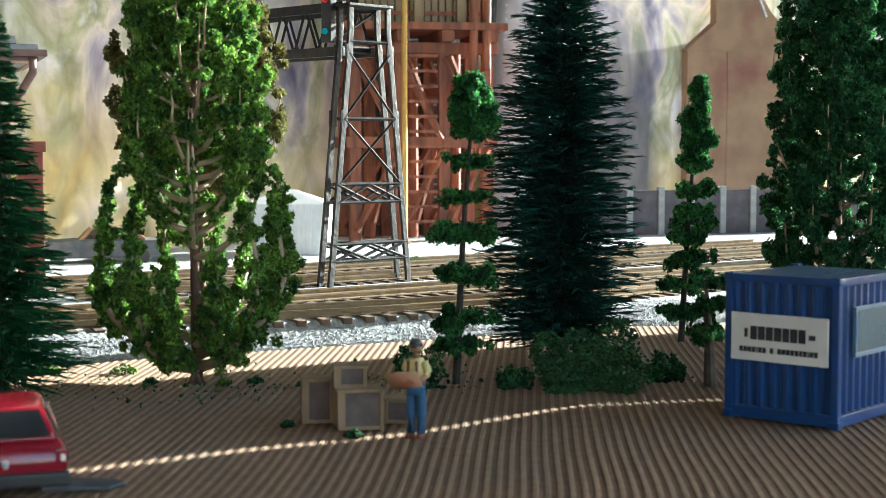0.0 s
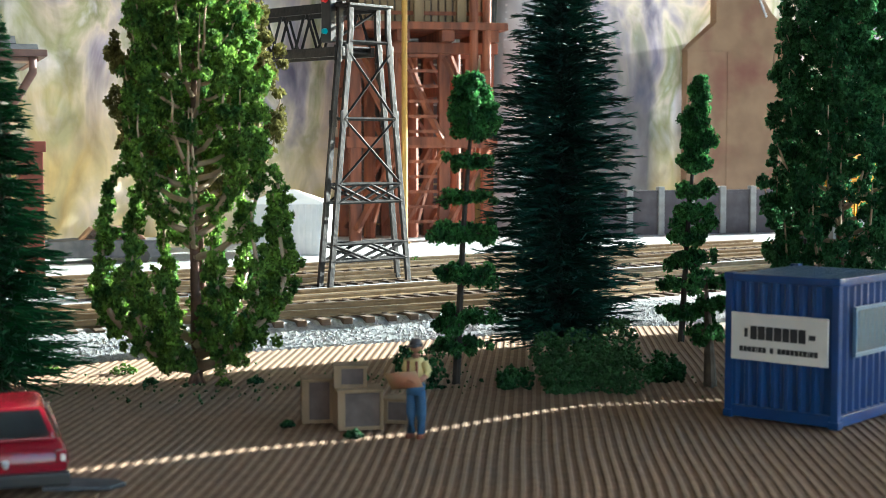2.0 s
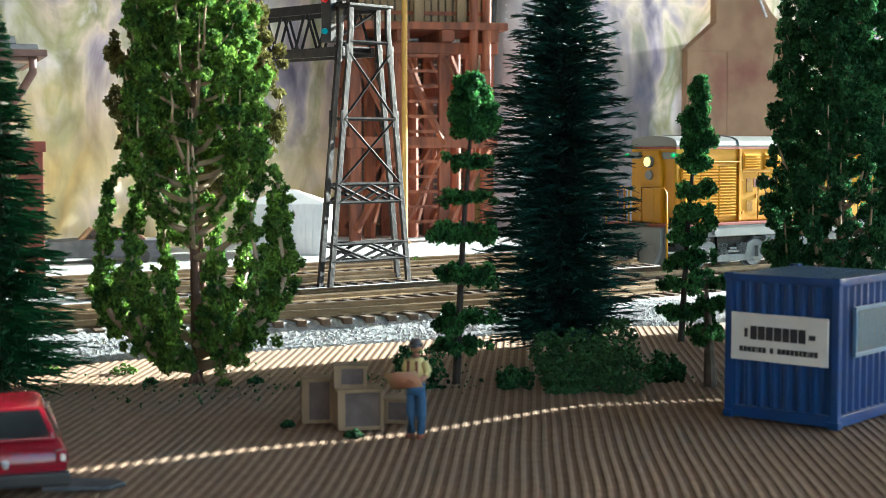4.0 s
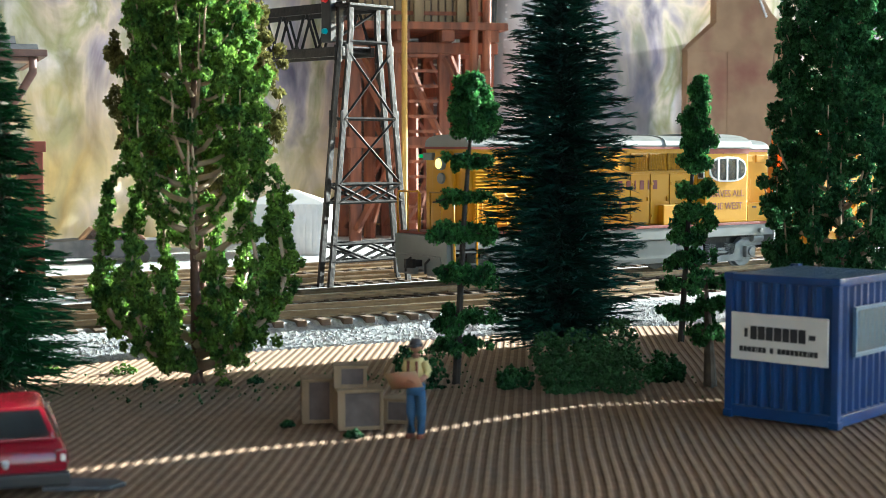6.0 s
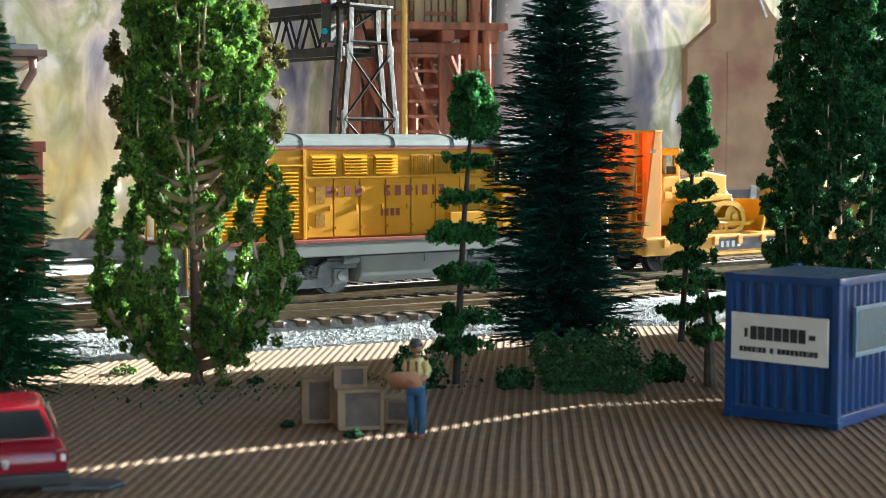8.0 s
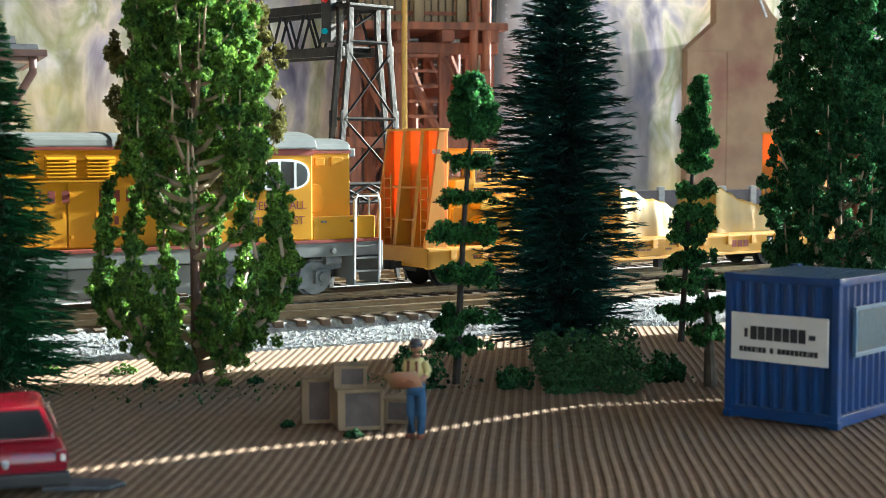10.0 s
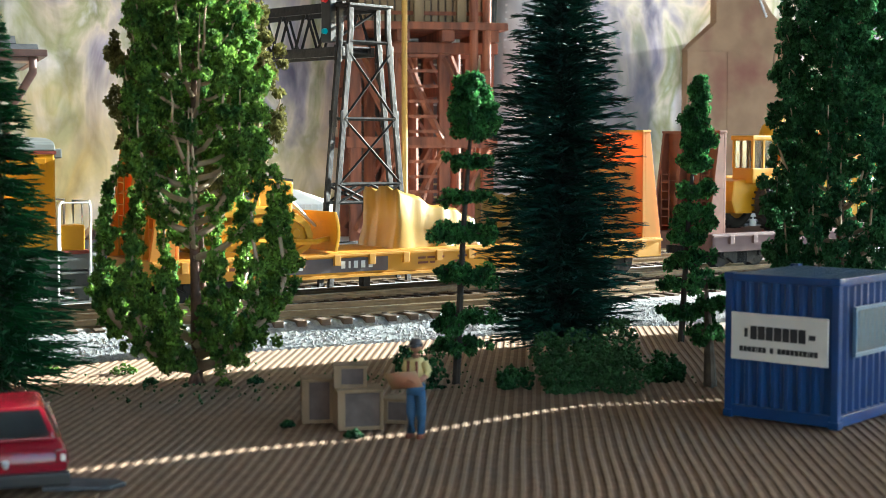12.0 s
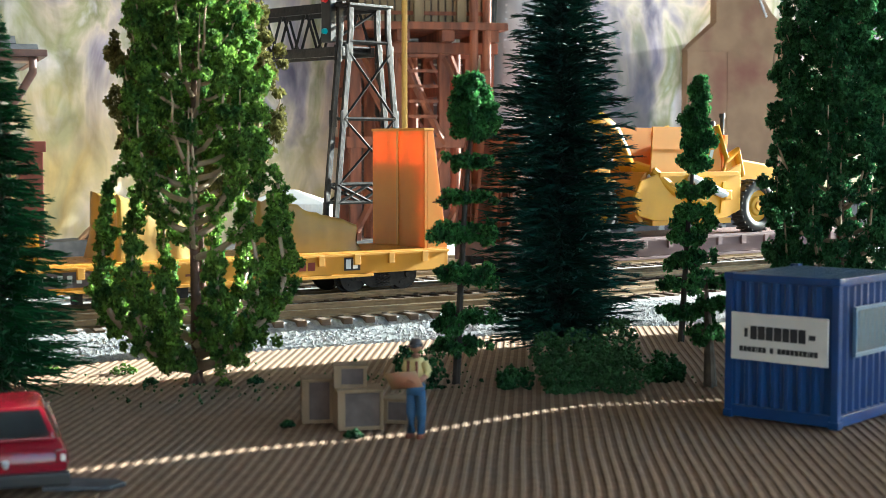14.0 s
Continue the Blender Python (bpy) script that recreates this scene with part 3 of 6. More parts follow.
def bottle_spruce(label, x, y, height, radius, seed, leaf="needle", z=0.0, power=3.6, ease=0.85, tilt=0.0, twigs=1.0, core=26):
    """A twisted-wire spruce: rings of stiff twigs with side bristles, shorter towards the top."""
    rnd = random.Random(seed)
    th = thing("spruce_tree", label, "tree", x, y, z, group="trees along the line")
    part("trunk", Shape().path([(0, 0, -1), (0.2, 0, height * 0.5), (0, 0, height)], 1.3, 0.3, 8), "barkdark", th)
    s = Shape()

    def needle(c, d, ln, w, sag=0.0):
        """A stiff bristle: a three-sided stick, bent a little and blunt at its end."""
        side = Vector((-d.y, d.x, 0)).normalized() * w
        up = Vector((0, 0, w * 1.3))
        mid, tip = c + d * ln * 0.55 + Vector((0, 0, sag * ln * 0.2)), c + d * ln + Vector((0, 0, sag * ln))
        v = [c + side, c - side, c + up, mid + side * 0.9, mid - side * 0.9, mid + up * 0.9, tip + side * 0.4, tip - side * 0.4, tip + up * 0.4]
        s.add(v, [(0, 1, 4, 3), (1, 2, 5, 4), (2, 0, 3, 5), (3, 4, 7, 6), (4, 5, 8, 7), (5, 3, 6, 8), (6, 7, 8)])
    levels = int(height / 1.75)
    for v in range(levels):
        f = (v + rnd.uniform(-0.3, 0.3)) / levels
        f = max(0.0, min(0.995, f))
        full = radius * (1 - f ** power) ** ease + 0.8
        for b in range(17):
            a = b * math.tau / 17 + rnd.uniform(-0.3, 0.3) + v * 0.7
            ln = full * rnd.choice((0.7, 0.82, 0.9, 0.96, 1.0, 1.06)) * rnd.uniform(0.92, 1.04)
            d = Vector((math.cos(a), math.sin(a), rnd.uniform(-0.07, 0.07) + tilt + 0.35 * f ** 4))
            c = Vector((0, 0, height * (0.06 + 0.93 * f) + rnd.uniform(-0.5, 0.5)))
            sag = rnd.uniform(-0.05, 0.05)
            needle(c, d, ln, rnd.uniform(0.18, 0.30), sag)
            for k in range(int(3 + ln * twigs)):
                t = 0.12 + 0.84 * rnd.random() ** 1.25
                a2 = a + rnd.choice((-1, 1)) * rnd.uniform(0.15, 0.75)
                d2 = Vector((math.cos(a2), math.sin(a2), rnd.uniform(-0.22, 0.26) + tilt))
                needle(c + d * ln * t + Vector((0, 0, sag * ln * t * t)), d2, min(ln * (1.04 - t), rnd.uniform(1.5, 5.0)) + 0.6, rnd.uniform(0.14, 0.26), rnd.uniform(-0.1, 0.1))
    for k in range(int(height * core)):
        f = rnd.random()
        a = rnd.uniform(0, math.tau)
        full = radius * (1 - f ** power) ** ease + 0.5
        needle(Vector((0, 0, height * (0.05 + 0.93 * f))), Vector((math.cos(a), math.sin(a), rnd.uniform(-0.35, 0.35))), full * rnd.uniform(0.35, 0.72), rnd.uniform(0.2, 0.36), rnd.uniform(-0.1, 0.1))
    part("bristle_cover", s, leaf, th, "stiff dark green bristles")
    return th


def pad_pine(label, x, y, height, tiers, seed, leaf="leafp", lean=(0, 0), z=0.0, trunk="barkdark", r_trunk=1.0):
    """A thin dark trunk with foam pads in tiers. tiers: height, radius, thickness."""
    rnd = random.Random(seed)
    th = thing("pine_tree", label, "tree", x, y, z, group="trees along the line")
    part("trunk", Shape().path([(0, 0, -1), (lean[0] * 0.4, lean[1] * 0.4, height * 0.5), (lean[0], lean[1], height * 0.98)], r_trunk, 0.3, 8), trunk, th)
    crown = Shape()
    for zt, r, thick in tiers:
        f = zt / height
        count = 9 if r > 4 else 5
        for k in range(count):
            a = k * math.tau / count + rnd.uniform(-0.35, 0.35)
            reach = r * rnd.uniform(0.42, 1.02)
            c = Vector((lean[0] * f, lean[1] * f, zt))
            e = c + Vector((math.cos(a) * reach, math.sin(a) * reach, rnd.uniform(-0.55, 0.55) * thick))
            part("branch", Shape().path([c, c.lerp(e, 0.5) + Vector((0, 0, 0.4)), e], 0.35, 0.15, 5), trunk, th)
            for lump in range(5):
                q = c.lerp(e, rnd.uniform(0.35, 1.0)) + Vector((rnd.uniform(-0.08, 0.08) * r, rnd.uniform(-0.08, 0.08) * r, rnd.uniform(-0.3, 0.3) * thick))
                clump(crown, q, min(0.55 * thick, 1.5 + 0.04 * r) * rnd.uniform(0.5, 1.2), 0.50, rnd)
    part("foliage", crown, leaf, th, "dark green foam pads in tiers")
    return th


def shrub(label, x, y, rx, ry, h, seed, leaf="leafd", count=900, size=0.8, z=0.0):
    """A low mound of foam clumps."""
    rnd = random.Random(seed)
    th = thing("shrub", label, "shrub", x, y, z, group="shrubs")
    for k in range(11):
        cx, cy, cz, r = rnd.uniform(-0.68, 0.68) * rx, rnd.uniform(-0.68, 0.68) * ry, rnd.uniform(0.12, 0.60) * h, rnd.uniform(0.26, 0.42)
        s = Shape()
        for _ in range(int(count / 8)):
            d = Vector((rnd.gauss(0, 1), rnd.gauss(0, 1), rnd.gauss(0, 1))).normalized() * rnd.uniform(0.6, 1.05)
            s.crumb((cx + d.x * r * rx, cy + d.y * r * ry, max(0.1, cz + d.z * r * h)), rnd.uniform(0.5, 1.2) * size * 0.8, rnd)
        part("clump", s, leaf, th)
    return th


foam_tree("tall columnar broadleaf tree of bright green foam with tan limbs", -59.3, 357, 116,
          ((0, 2), (0.045, 9), (0.085, 16), (0.14, 21.5), (0.24, 23), (0.34, 21.5), (0.44, 20), (0.55, 18), (0.66, 17), (0.78, 15.5), (0.9, 11), (1, 3)), 11, limbs=54, per=12, fill=420, rise=0.24, foot=0.26, low=0.44, window=(0.10, 0.62), crumb=0.54, lower=13)
foam_tree("tall dark green broadleaf tree beside the container", 115, 432, 107,
          ((0, 3), (0.1, 14), (0.245, 22), (0.49, 22.5), (0.735, 20.5), (0.92, 17.5), (0.97, 11), (1, 5)), 23, leaf="leafd", limbs=64, per=10, foot=0.04, fill=1150, crumb=0.58, low=0.05)
foam_tree("olive brown tree standing close behind the tall green tree", -66, 408, 104,
          ((0, 2), (0.42, 8), (0.55, 24), (0.72, 27), (0.85, 25), (1, 8)), 31, leaf="leafo", limbs=34, per=14, foot=0.42, fill=420, rise=0.2, crumb=0.6)
bottle_spruce("tall very dark green bristle spruce", 31, 394, 106, 20.5, 3)
bottle_spruce("green bristle spruce beside the red car", -99.5, 335, 88, 20, 8, leaf="needle2", power=1.0, ease=0.95, tilt=-0.10, twigs=0.8, core=7)
pad_pine("slim pine with dark foam pads in separate tiers", 3.1, 356.6, 76,
         [(9, 9, 2.6), (15.5, 11, 3.2), (26.3, 9, 3.6), (36, 10, 4), (45, 9.5, 2.4), (53.5, 8, 2.4), (61, 5.5, 4), (65, 6.2, 5), (69.5, 5.2, 5), (73.5, 3, 4)], 5, lean=(4.5, 0))
pad_pine("slim pine with a pointed tip and ragged foam pads", 69.5, 434.7, 78,
         [(8, 10, 3), (17, 11.5, 3), (24, 9, 4), (31, 10, 5), (37, 9, 4.5), (44, 8.6, 3.5), (52, 6.0, 3.5), (57, 5.6, 4), (62, 5.4, 4.5), (67, 4.6, 5), (71.5, 3.2, 4), (75.5, 1.6, 3)], 6, lean=(5, 0))
pad_pine("short pine with a thick grey trunk in the shade", 63.5, 352.3, 27, [(13, 6, 2.5), (19, 7.5, 2.5), (25.5, 7, 2.5)], 7, lean=(-1.5, 0), trunk="barkgrey", r_trunk=1.7)
shrub("rounded dull green foam shrub on the mat", 32.5, 349, 15, 10, 17, 1, count=2600, leaf="leafm")
shrub("low dark foam shrub on the mat", 53, 360, 6, 5, 9, 2, count=500)
shrub("low foam shrub at the edge of the mat", 17, 350, 5, 4, 7, 3, count=350)
shrub("dark foam shrub behind the figurine", -6, 352, 7, 5, 11, 4, count=500)


# ---- things on the mat ----
def container():
    """Local x runs along the short end with the sign, y along the long side, away from the sign."""
    W, L, H = 25.6, 30.0, 30.2
    ang = math.degrees(math.atan2(294.2 - 310.9, 78.2 - 58.9))
    th = thing("shipping_container", "blue corrugated shipping container office with a white sign and side window", "container", 58.9, 310.9, 0.6, ang)

    def corrugated(run, depth0, across, z0, z1):
        """A folded sheet: run is its length, folded across."""
        s = Shape()
        step, n = 3.0, int(run / 3.0)
        v = []
        for i in range(n):
            b = i * step
            for d, h in ((0.0, 0.0), (0.9, 0.0), (1.5, 0.9), (2.4, 0.9)):
                v.append((b + d, h))
        v.append((run, 0.0))
        for a, h in v:
            s.v += [across(a, depth0 + h, z0), across(a, depth0 + h, z1)]
        s.f = [[2 * i, 2 * i + 2, 2 * i + 3, 2 * i + 1] for i in range(len(v) - 1)]
        s.s = [0] * len(s.f)
        return s
    part("end_wall", corrugated(W - 3, 0.5, lambda a, d, z: (1.5 + a, d, z), 2.6, H - 1.6), "blue", th)
    part("end_wall", corrugated(W - 3, 0.5, lambda a, d, z: (1.5 + a, L - d, z), 2.6, H - 1.6), "blue", th)
    part("side_wall", corrugated(L - 3, 0.5, lambda a, d, z: (W - d, 1.5 + a, z), 2.6, H - 1.6), "blue", th)
    part("side_wall", corrugated(L - 3, 0.5, lambda a, d, z: (d, 1.5 + a, z), 2.6, H - 1.6), "blue", th)
    for x in (0, W - 1.7):
        for y in (0, L - 1.7):
            part("corner_post", Shape().box(x, x + 1.7, y, y + 1.7, 0, H), "blue", th, bevel=0.25)
            for z in (0, H - 1.5):
                part("corner_casting", Shape().box(x - 0.25, x + 1.95, y - 0.25, y + 1.95, z, z + 1.6), "blue", th, bevel=0.3)
    for z in (0.3, H - 1.7):
        part("rail", Shape().box(1.7, W - 1.7, 0.05, 1.5, z, z + 2.0 * (1.2 if z < 1 else 0.8)), "blue", th, bevel=0.25)
        part("rail", Shape().box(W - 1.5, W - 0.05, 1.7, L - 1.7, z, z + 2.0 * (1.2 if z < 1 else 0.8)), "blue", th, bevel=0.25)
    # the roof's lighter tint imitates reflected sky on blue metal
    roof = Shape().box(0.4, W - 0.4, 0.4, L - 0.4, H - 0.9, H - 0.5)
    top = part("roof", roof, "bluegrey", th, "ribbed roof tinted blue-grey for sky sheen", bevel=0.12)
    rib = Shape().box(1.6, W - 1.0, 0, 1.5, H - 0.5, H - 0.1).mesh("roof_rib", ("bluegrey",), 0.1)
    for i in range(9):
        part("roof_rib", rib, "bluegrey", top).matrix_basis = pose(0, (1.9 + i * 3.0) * MM, 0)
    part("floor", Shape().box(1, W - 1, 1, L - 1, 0.2, 1.5), "black", th)
    board = part("sign", Shape().box(1.9, W - 2.0, -0.75, -0.15, 12.4, 22.2), "sign", th, "white signboard with dark lines as bars", bevel=0.12)
    x = 6.4
    for w in (1.5, 1.6, 1.6, 1.7, 1.5, 1.6, 1.6):
        part("title_bar", Shape().box(x, x + w, -0.85, -0.74, 16.8, 19.6), "ink", board)
        x += w + 0.22
    part("title_bar", Shape().box(5.0, 5.8, -0.85, -0.74, 17.2, 19.0), "ink", board)
    part("title_bar", Shape().box(x + 0.5, x + 1.9, -0.85, -0.74, 17.6, 18.6), "ink", board)
    x = 3.9
    for w in (1.0, 1.0, 1.0, 1.0, 0.4, 1.0, 1.0, -0.8, 0.9, -0.8, 1.0, 1.0, 1.0, 1.0, 1.0, 0.9, 1.0, 0.4, 1.0, 1.0):
        if w > 0:
            part("line_bar", Shape().box(x, x + w * 0.80, -0.85, -0.74, 14.2, 15.3), "ink", board)
        x += abs(w) * 0.80 + 0.16
    win = part("window", Shape().box(W - 0.1, W + 0.7, 6.2, 24, 14.0, 14.8).box(W - 0.1, W + 0.7, 6.2, 24, 23.4, 24.2).box(W - 0.1, W + 0.7, 6.2, 6.9, 14.8, 23.4).box(W - 0.1, W + 0.7, 23.3, 24, 14.8, 23.4), "bluegrey", th, "grey framed window", bevel=0.12)
    part("pane", Shape().box(W + 0.1, W + 0.3, 6.8, 23.4, 14.7, 23.5), "glassclear", win)
    part("blind", Shape().box(W - 0.08, W + 0.05, 6.8, 23.4, 14.7, 23.5), "bluegrey", win)
    for i in range(8):
        part("blind_slat", Shape().box(W + 0.05, W + 0.09, 7.0 + i * 2.05, 8.3 + i * 2.05, 14.9, 23.3), "harbour", win)
    return th


def crate(label, x, y, w, d, h, rz, z=0.55):
    """A wooden crate: slatted corner posts and lids round dark recessed panels."""
    th = thing("crate", label, "crate", x, y, z, rz, group="stacked crates")
    part("panel", Shape().box(-w / 2 + 0.35, w / 2 - 0.35, -d / 2 + 0.35, d / 2 - 0.35, 0.2, h - 0.2), "crateside", th, "dull brown recessed panel", bevel=0.1)
    for sx in (-1, 1):
        for sy in (-1, 1):
            part("post", Shape().box(sx * w / 2 - (0.0 if sx < 0 else 0.7), sx * w / 2 + (1.5 if sx < 0 else 0), sy * d / 2 - (0 if sy < 0 else 0.7), sy * d / 2 + (0.7 if sy < 0 else 0), 0, h), "crate", th, bevel=0.12)
    part("lid", Shape().box(-w / 2 - 0.15, w / 2 + 0.15, -d / 2 - 0.15, d / 2 + 0.15, h - 0.1, h + 0.55), "crate", th, "pale wooden lid", bevel=0.2)
    part("base", Shape().box(-w / 2 + 0.1, w / 2 - 0.1, -d / 2 + 0.1, d / 2 - 0.1, 0, 0.7), "crate", th, bevel=0.1)
    n = int(d // 1.1)
    slat = Shape().box(-0.1, 0.14, -0.38, 0.38, 0.6, h - 0.1).mesh("slat", ("crate",), 0.06)
    for sx in (-1, 1):
        for i in range(n):
            ob = part("slat", slat, "crate", th)
            ob.matrix_basis = pose((sx * (w / 2 - 0.2)) * MM, (-d / 2 + 0.55 + i * (d - 1.1) / max(1, n - 1)) * MM, 0, 0, 0, 0 if sx > 0 else 180)
    return th


def figurine():
    """A painted toy workman in plain forms, holding a paper sheet."""
    s = Shape()
    for e in (-1, 1):
        s.path([(e * 1.05, 0, 0.9), (e * 1.05, 0.1, 4.8), (e * 0.85, 0, 9.2)], 0.85, 1.15, 10, 2)
        s.path([(e * 1.1, 0.5, 0.45), (e * 1.2, -1.5, 0.4)], 0.6, 0.5, 8, 4)
    s.path([(0, 0, 8.6), (0, 0, 10.6)], 1.75, 1.8, 12, 2)
    s.path([(0, 0, 10.2), (0, -0.1, 12.4), (0, 0, 14.6), (0, 0, 15.6)], 1.75, 1.5, 12, 1)
    for e in (-1, 1):
        s.path([(e * 1.7, 0, 15.0), (e * 2.4, 0.2, 13.2), (e * 2.3, -0.2, 12.2)], 0.85, 0.75, 8, 1)
        s.path([(e * 2.3, -0.2, 12.3), (e * 1.5, -2.0, 11.4), (e * 0.6 - 1.2, -2.9, 11.6)], 0.62, 0.5, 8, 0)
        s.box(e * 0.9 - 0.25, e * 0.9 + 0.25, -1.75, -1.45, 10.4, 15.2, 4)
    s.path([(0, 0, 15.4), (0, 0, 16.4)], 0.65, 0.65, 8, 0)
    s.path([(0, 0, 16.0), (0, -0.1, 17.2), (0, 0, 18.4)], 0.95, 1.25, 12, 0)
    s.path([(0, 0, 17.9), (0, 0.05, 18.8), (0, 0.1, 19.4)], 1.5, 0.8, 12, 3)
    s.box(-1.1, 1.1, -2.4, -0.6, 17.9, 18.2, 3)
    m = Matrix.Translation((-1.2, -3.0, 11.6)) @ Euler((radians(35), radians(-8), 0)).to_matrix().to_4x4()
    s.box(-3.4, 3.4, -0.12, 0.12, -2.0, 2.0, 5, m)
    return single("figurine", s, ("skin", "shirt", "jeans", "cap", "shoe", "paper"), "small painted toy workman holding a paper sheet", "figurine", -5.2, 287.4, 0.55, -25, bevel=0.0, smooth=True)


def toy_car(x, y, rz):
    """A red hatchback seen from behind; y is its length, tail at y 0."""
    th = thing("toy_car", "glossy red toy hatchback with a black bumper", "car", x, y, 0.5, rz)
    rings = [(3.2, 0.5, 9.5, 46.4), (5.0, 0.0, 9.9, 47.0), (7.0, 0.2, 9.8, 46.2), (8.7, 0.9, 9.2, 45.0), (9.6, 2.0, 8.4, 42.0)]
    verts = []
    for z, y0, w, y1 in rings:
        verts += [(-w + 1.8, y0, z), (w - 1.8, y0, z), (w - 0.5, y0 + 0.6, z), (w, y0 + 2.2, z), (w, y1 - 4, z), (w - 2.5, y1, z), (-w + 2.5, y1, z), (-w, y1 - 4, z), (-w, y0 + 2.2, z), (-w + 0.5, y0 + 0.6, z)]
    faces = [tuple(range(9, -1, -1)), tuple(range(40, 50))]
    faces += [(r * 10 + k, r * 10 + (k + 1) % 10, r * 10 + 10 + (k + 1) % 10, r * 10 + 10 + k) for r in range(4) for k in range(10)]
    body = Shape().add(verts, faces)
    part("body", body, "redcar", th, "glossy red body", bevel=0.3, smooth=True)
    cab = Shape()
    low = [(-8.4, 1.9), (8.4, 1.9), (8.6, 33), (-8.6, 33)]
    top = [(-6.2, 6.2), (6.2, 6.2), (6.5, 22), (-6.5, 22)]
    cab.add([(a, b, 9.3) for a, b in low] + [(a, b, 14.0) for a, b in top], [(3, 2, 1, 0), (4, 5, 6, 7), (0, 1, 5, 4), (1, 2, 6, 5), (2, 3, 7, 6), (3, 0, 4, 7)])
    cabin = part("cabin", cab, "redcar", th, bevel=1.1, smooth=True)

    def on_tail(u0, u1, w0, w1, off, thick):
        """A quad on the sloping rear window plane: u across, w up the slope."""
        def at(u, w, o):
            half = 8.4 + (6.2 - 8.4) * w
            return Vector((u * half, 1.9 + 4.3 * w, 9.3 + 4.7 * w)) + Vector((0, -0.78, 0.62)) * o
        q = [(u0, w0), (u1, w0), (u1, w1), (u0, w1)]
        return Shape().add([at(a, b, off) for a, b in q] + [at(a, b, off + thick) for a, b in q], [(3, 2, 1, 0), (4, 5, 6, 7), (0, 1, 5, 4), (1, 2, 6, 5), (2, 3, 7, 6), (3, 0, 4, 7)])
    part("rear_window", on_tail(-0.80, 0.80, 0.10, 0.84, -0.05, 0.25), "glassdark", cabin, "dark rear window")
    part("window_seal", on_tail(-0.86, 0.86, 0.05, 0.90, -0.10, 0.2), "black", cabin)
    for e in (-1, 1):
        s = Shape().add([(e * 8.45, 6, 9.8), (e * 8.55, 29, 9.8), (e * 6.75, 22, 13.4), (e * 6.65, 9, 13.4), (e * 8.15, 6, 9.8), (e * 8.25, 29, 9.8), (e * 6.45, 22, 13.4), (e * 6.35, 9, 13.4)], [(0, 1, 2, 3), (7, 6, 5, 4), (0, 4, 5, 1), (1, 5, 6, 2), (2, 6, 7, 3), (3, 7, 4, 0)])
        part("side_window", s, "glassdark", cabin)
        lamp = part("tail_lamp", Shape().box(e * 8.6 - 0.9, e * 8.6 + 0.9, 0.0, 1.6, 5.6, 8.0), "redcar", th, "red tail lamp with a clear patch", bevel=0.3)
        part("clear_lens", Shape().box(e * 8.9 - 0.4, e * 8.9 + 0.4, -0.12, 0.3, 6.0, 7.2), "sign", lamp, bevel=0.15)
        for yy in (9, 37):
            w = part("wheel", Shape().tube((e * 7.4, yy, 3.2), (e * 9.7, yy, 3.2), 3.3, None, 22), "rubber", th, "black tyre", bevel=0.3)
            part("hub", Shape().tube((e * 9.6, yy, 3.2), (e * 9.9, yy, 3.2), 1.9, None, 16), "silver", w)
    part("bumper", Shape().box(-10, 10, -1.1, 1.0, 2.2, 4.4), "black", th, "black plastic bumper", bevel=0.5)
    part("ledge", Shape().box(-7.9, 7.9, 0.9, 2.3, 9.3, 9.85), "redcar", th, bevel=0.2)
    part("badge", Shape().tube((0, -0.25, 6.4), (0, 0.2, 5.6), 0.55, None, 14), "silver", th)
    part("underside", Shape().box(-8.5, 8.5, 2, 45, 1.6, 3.6), "black", th)
    return th


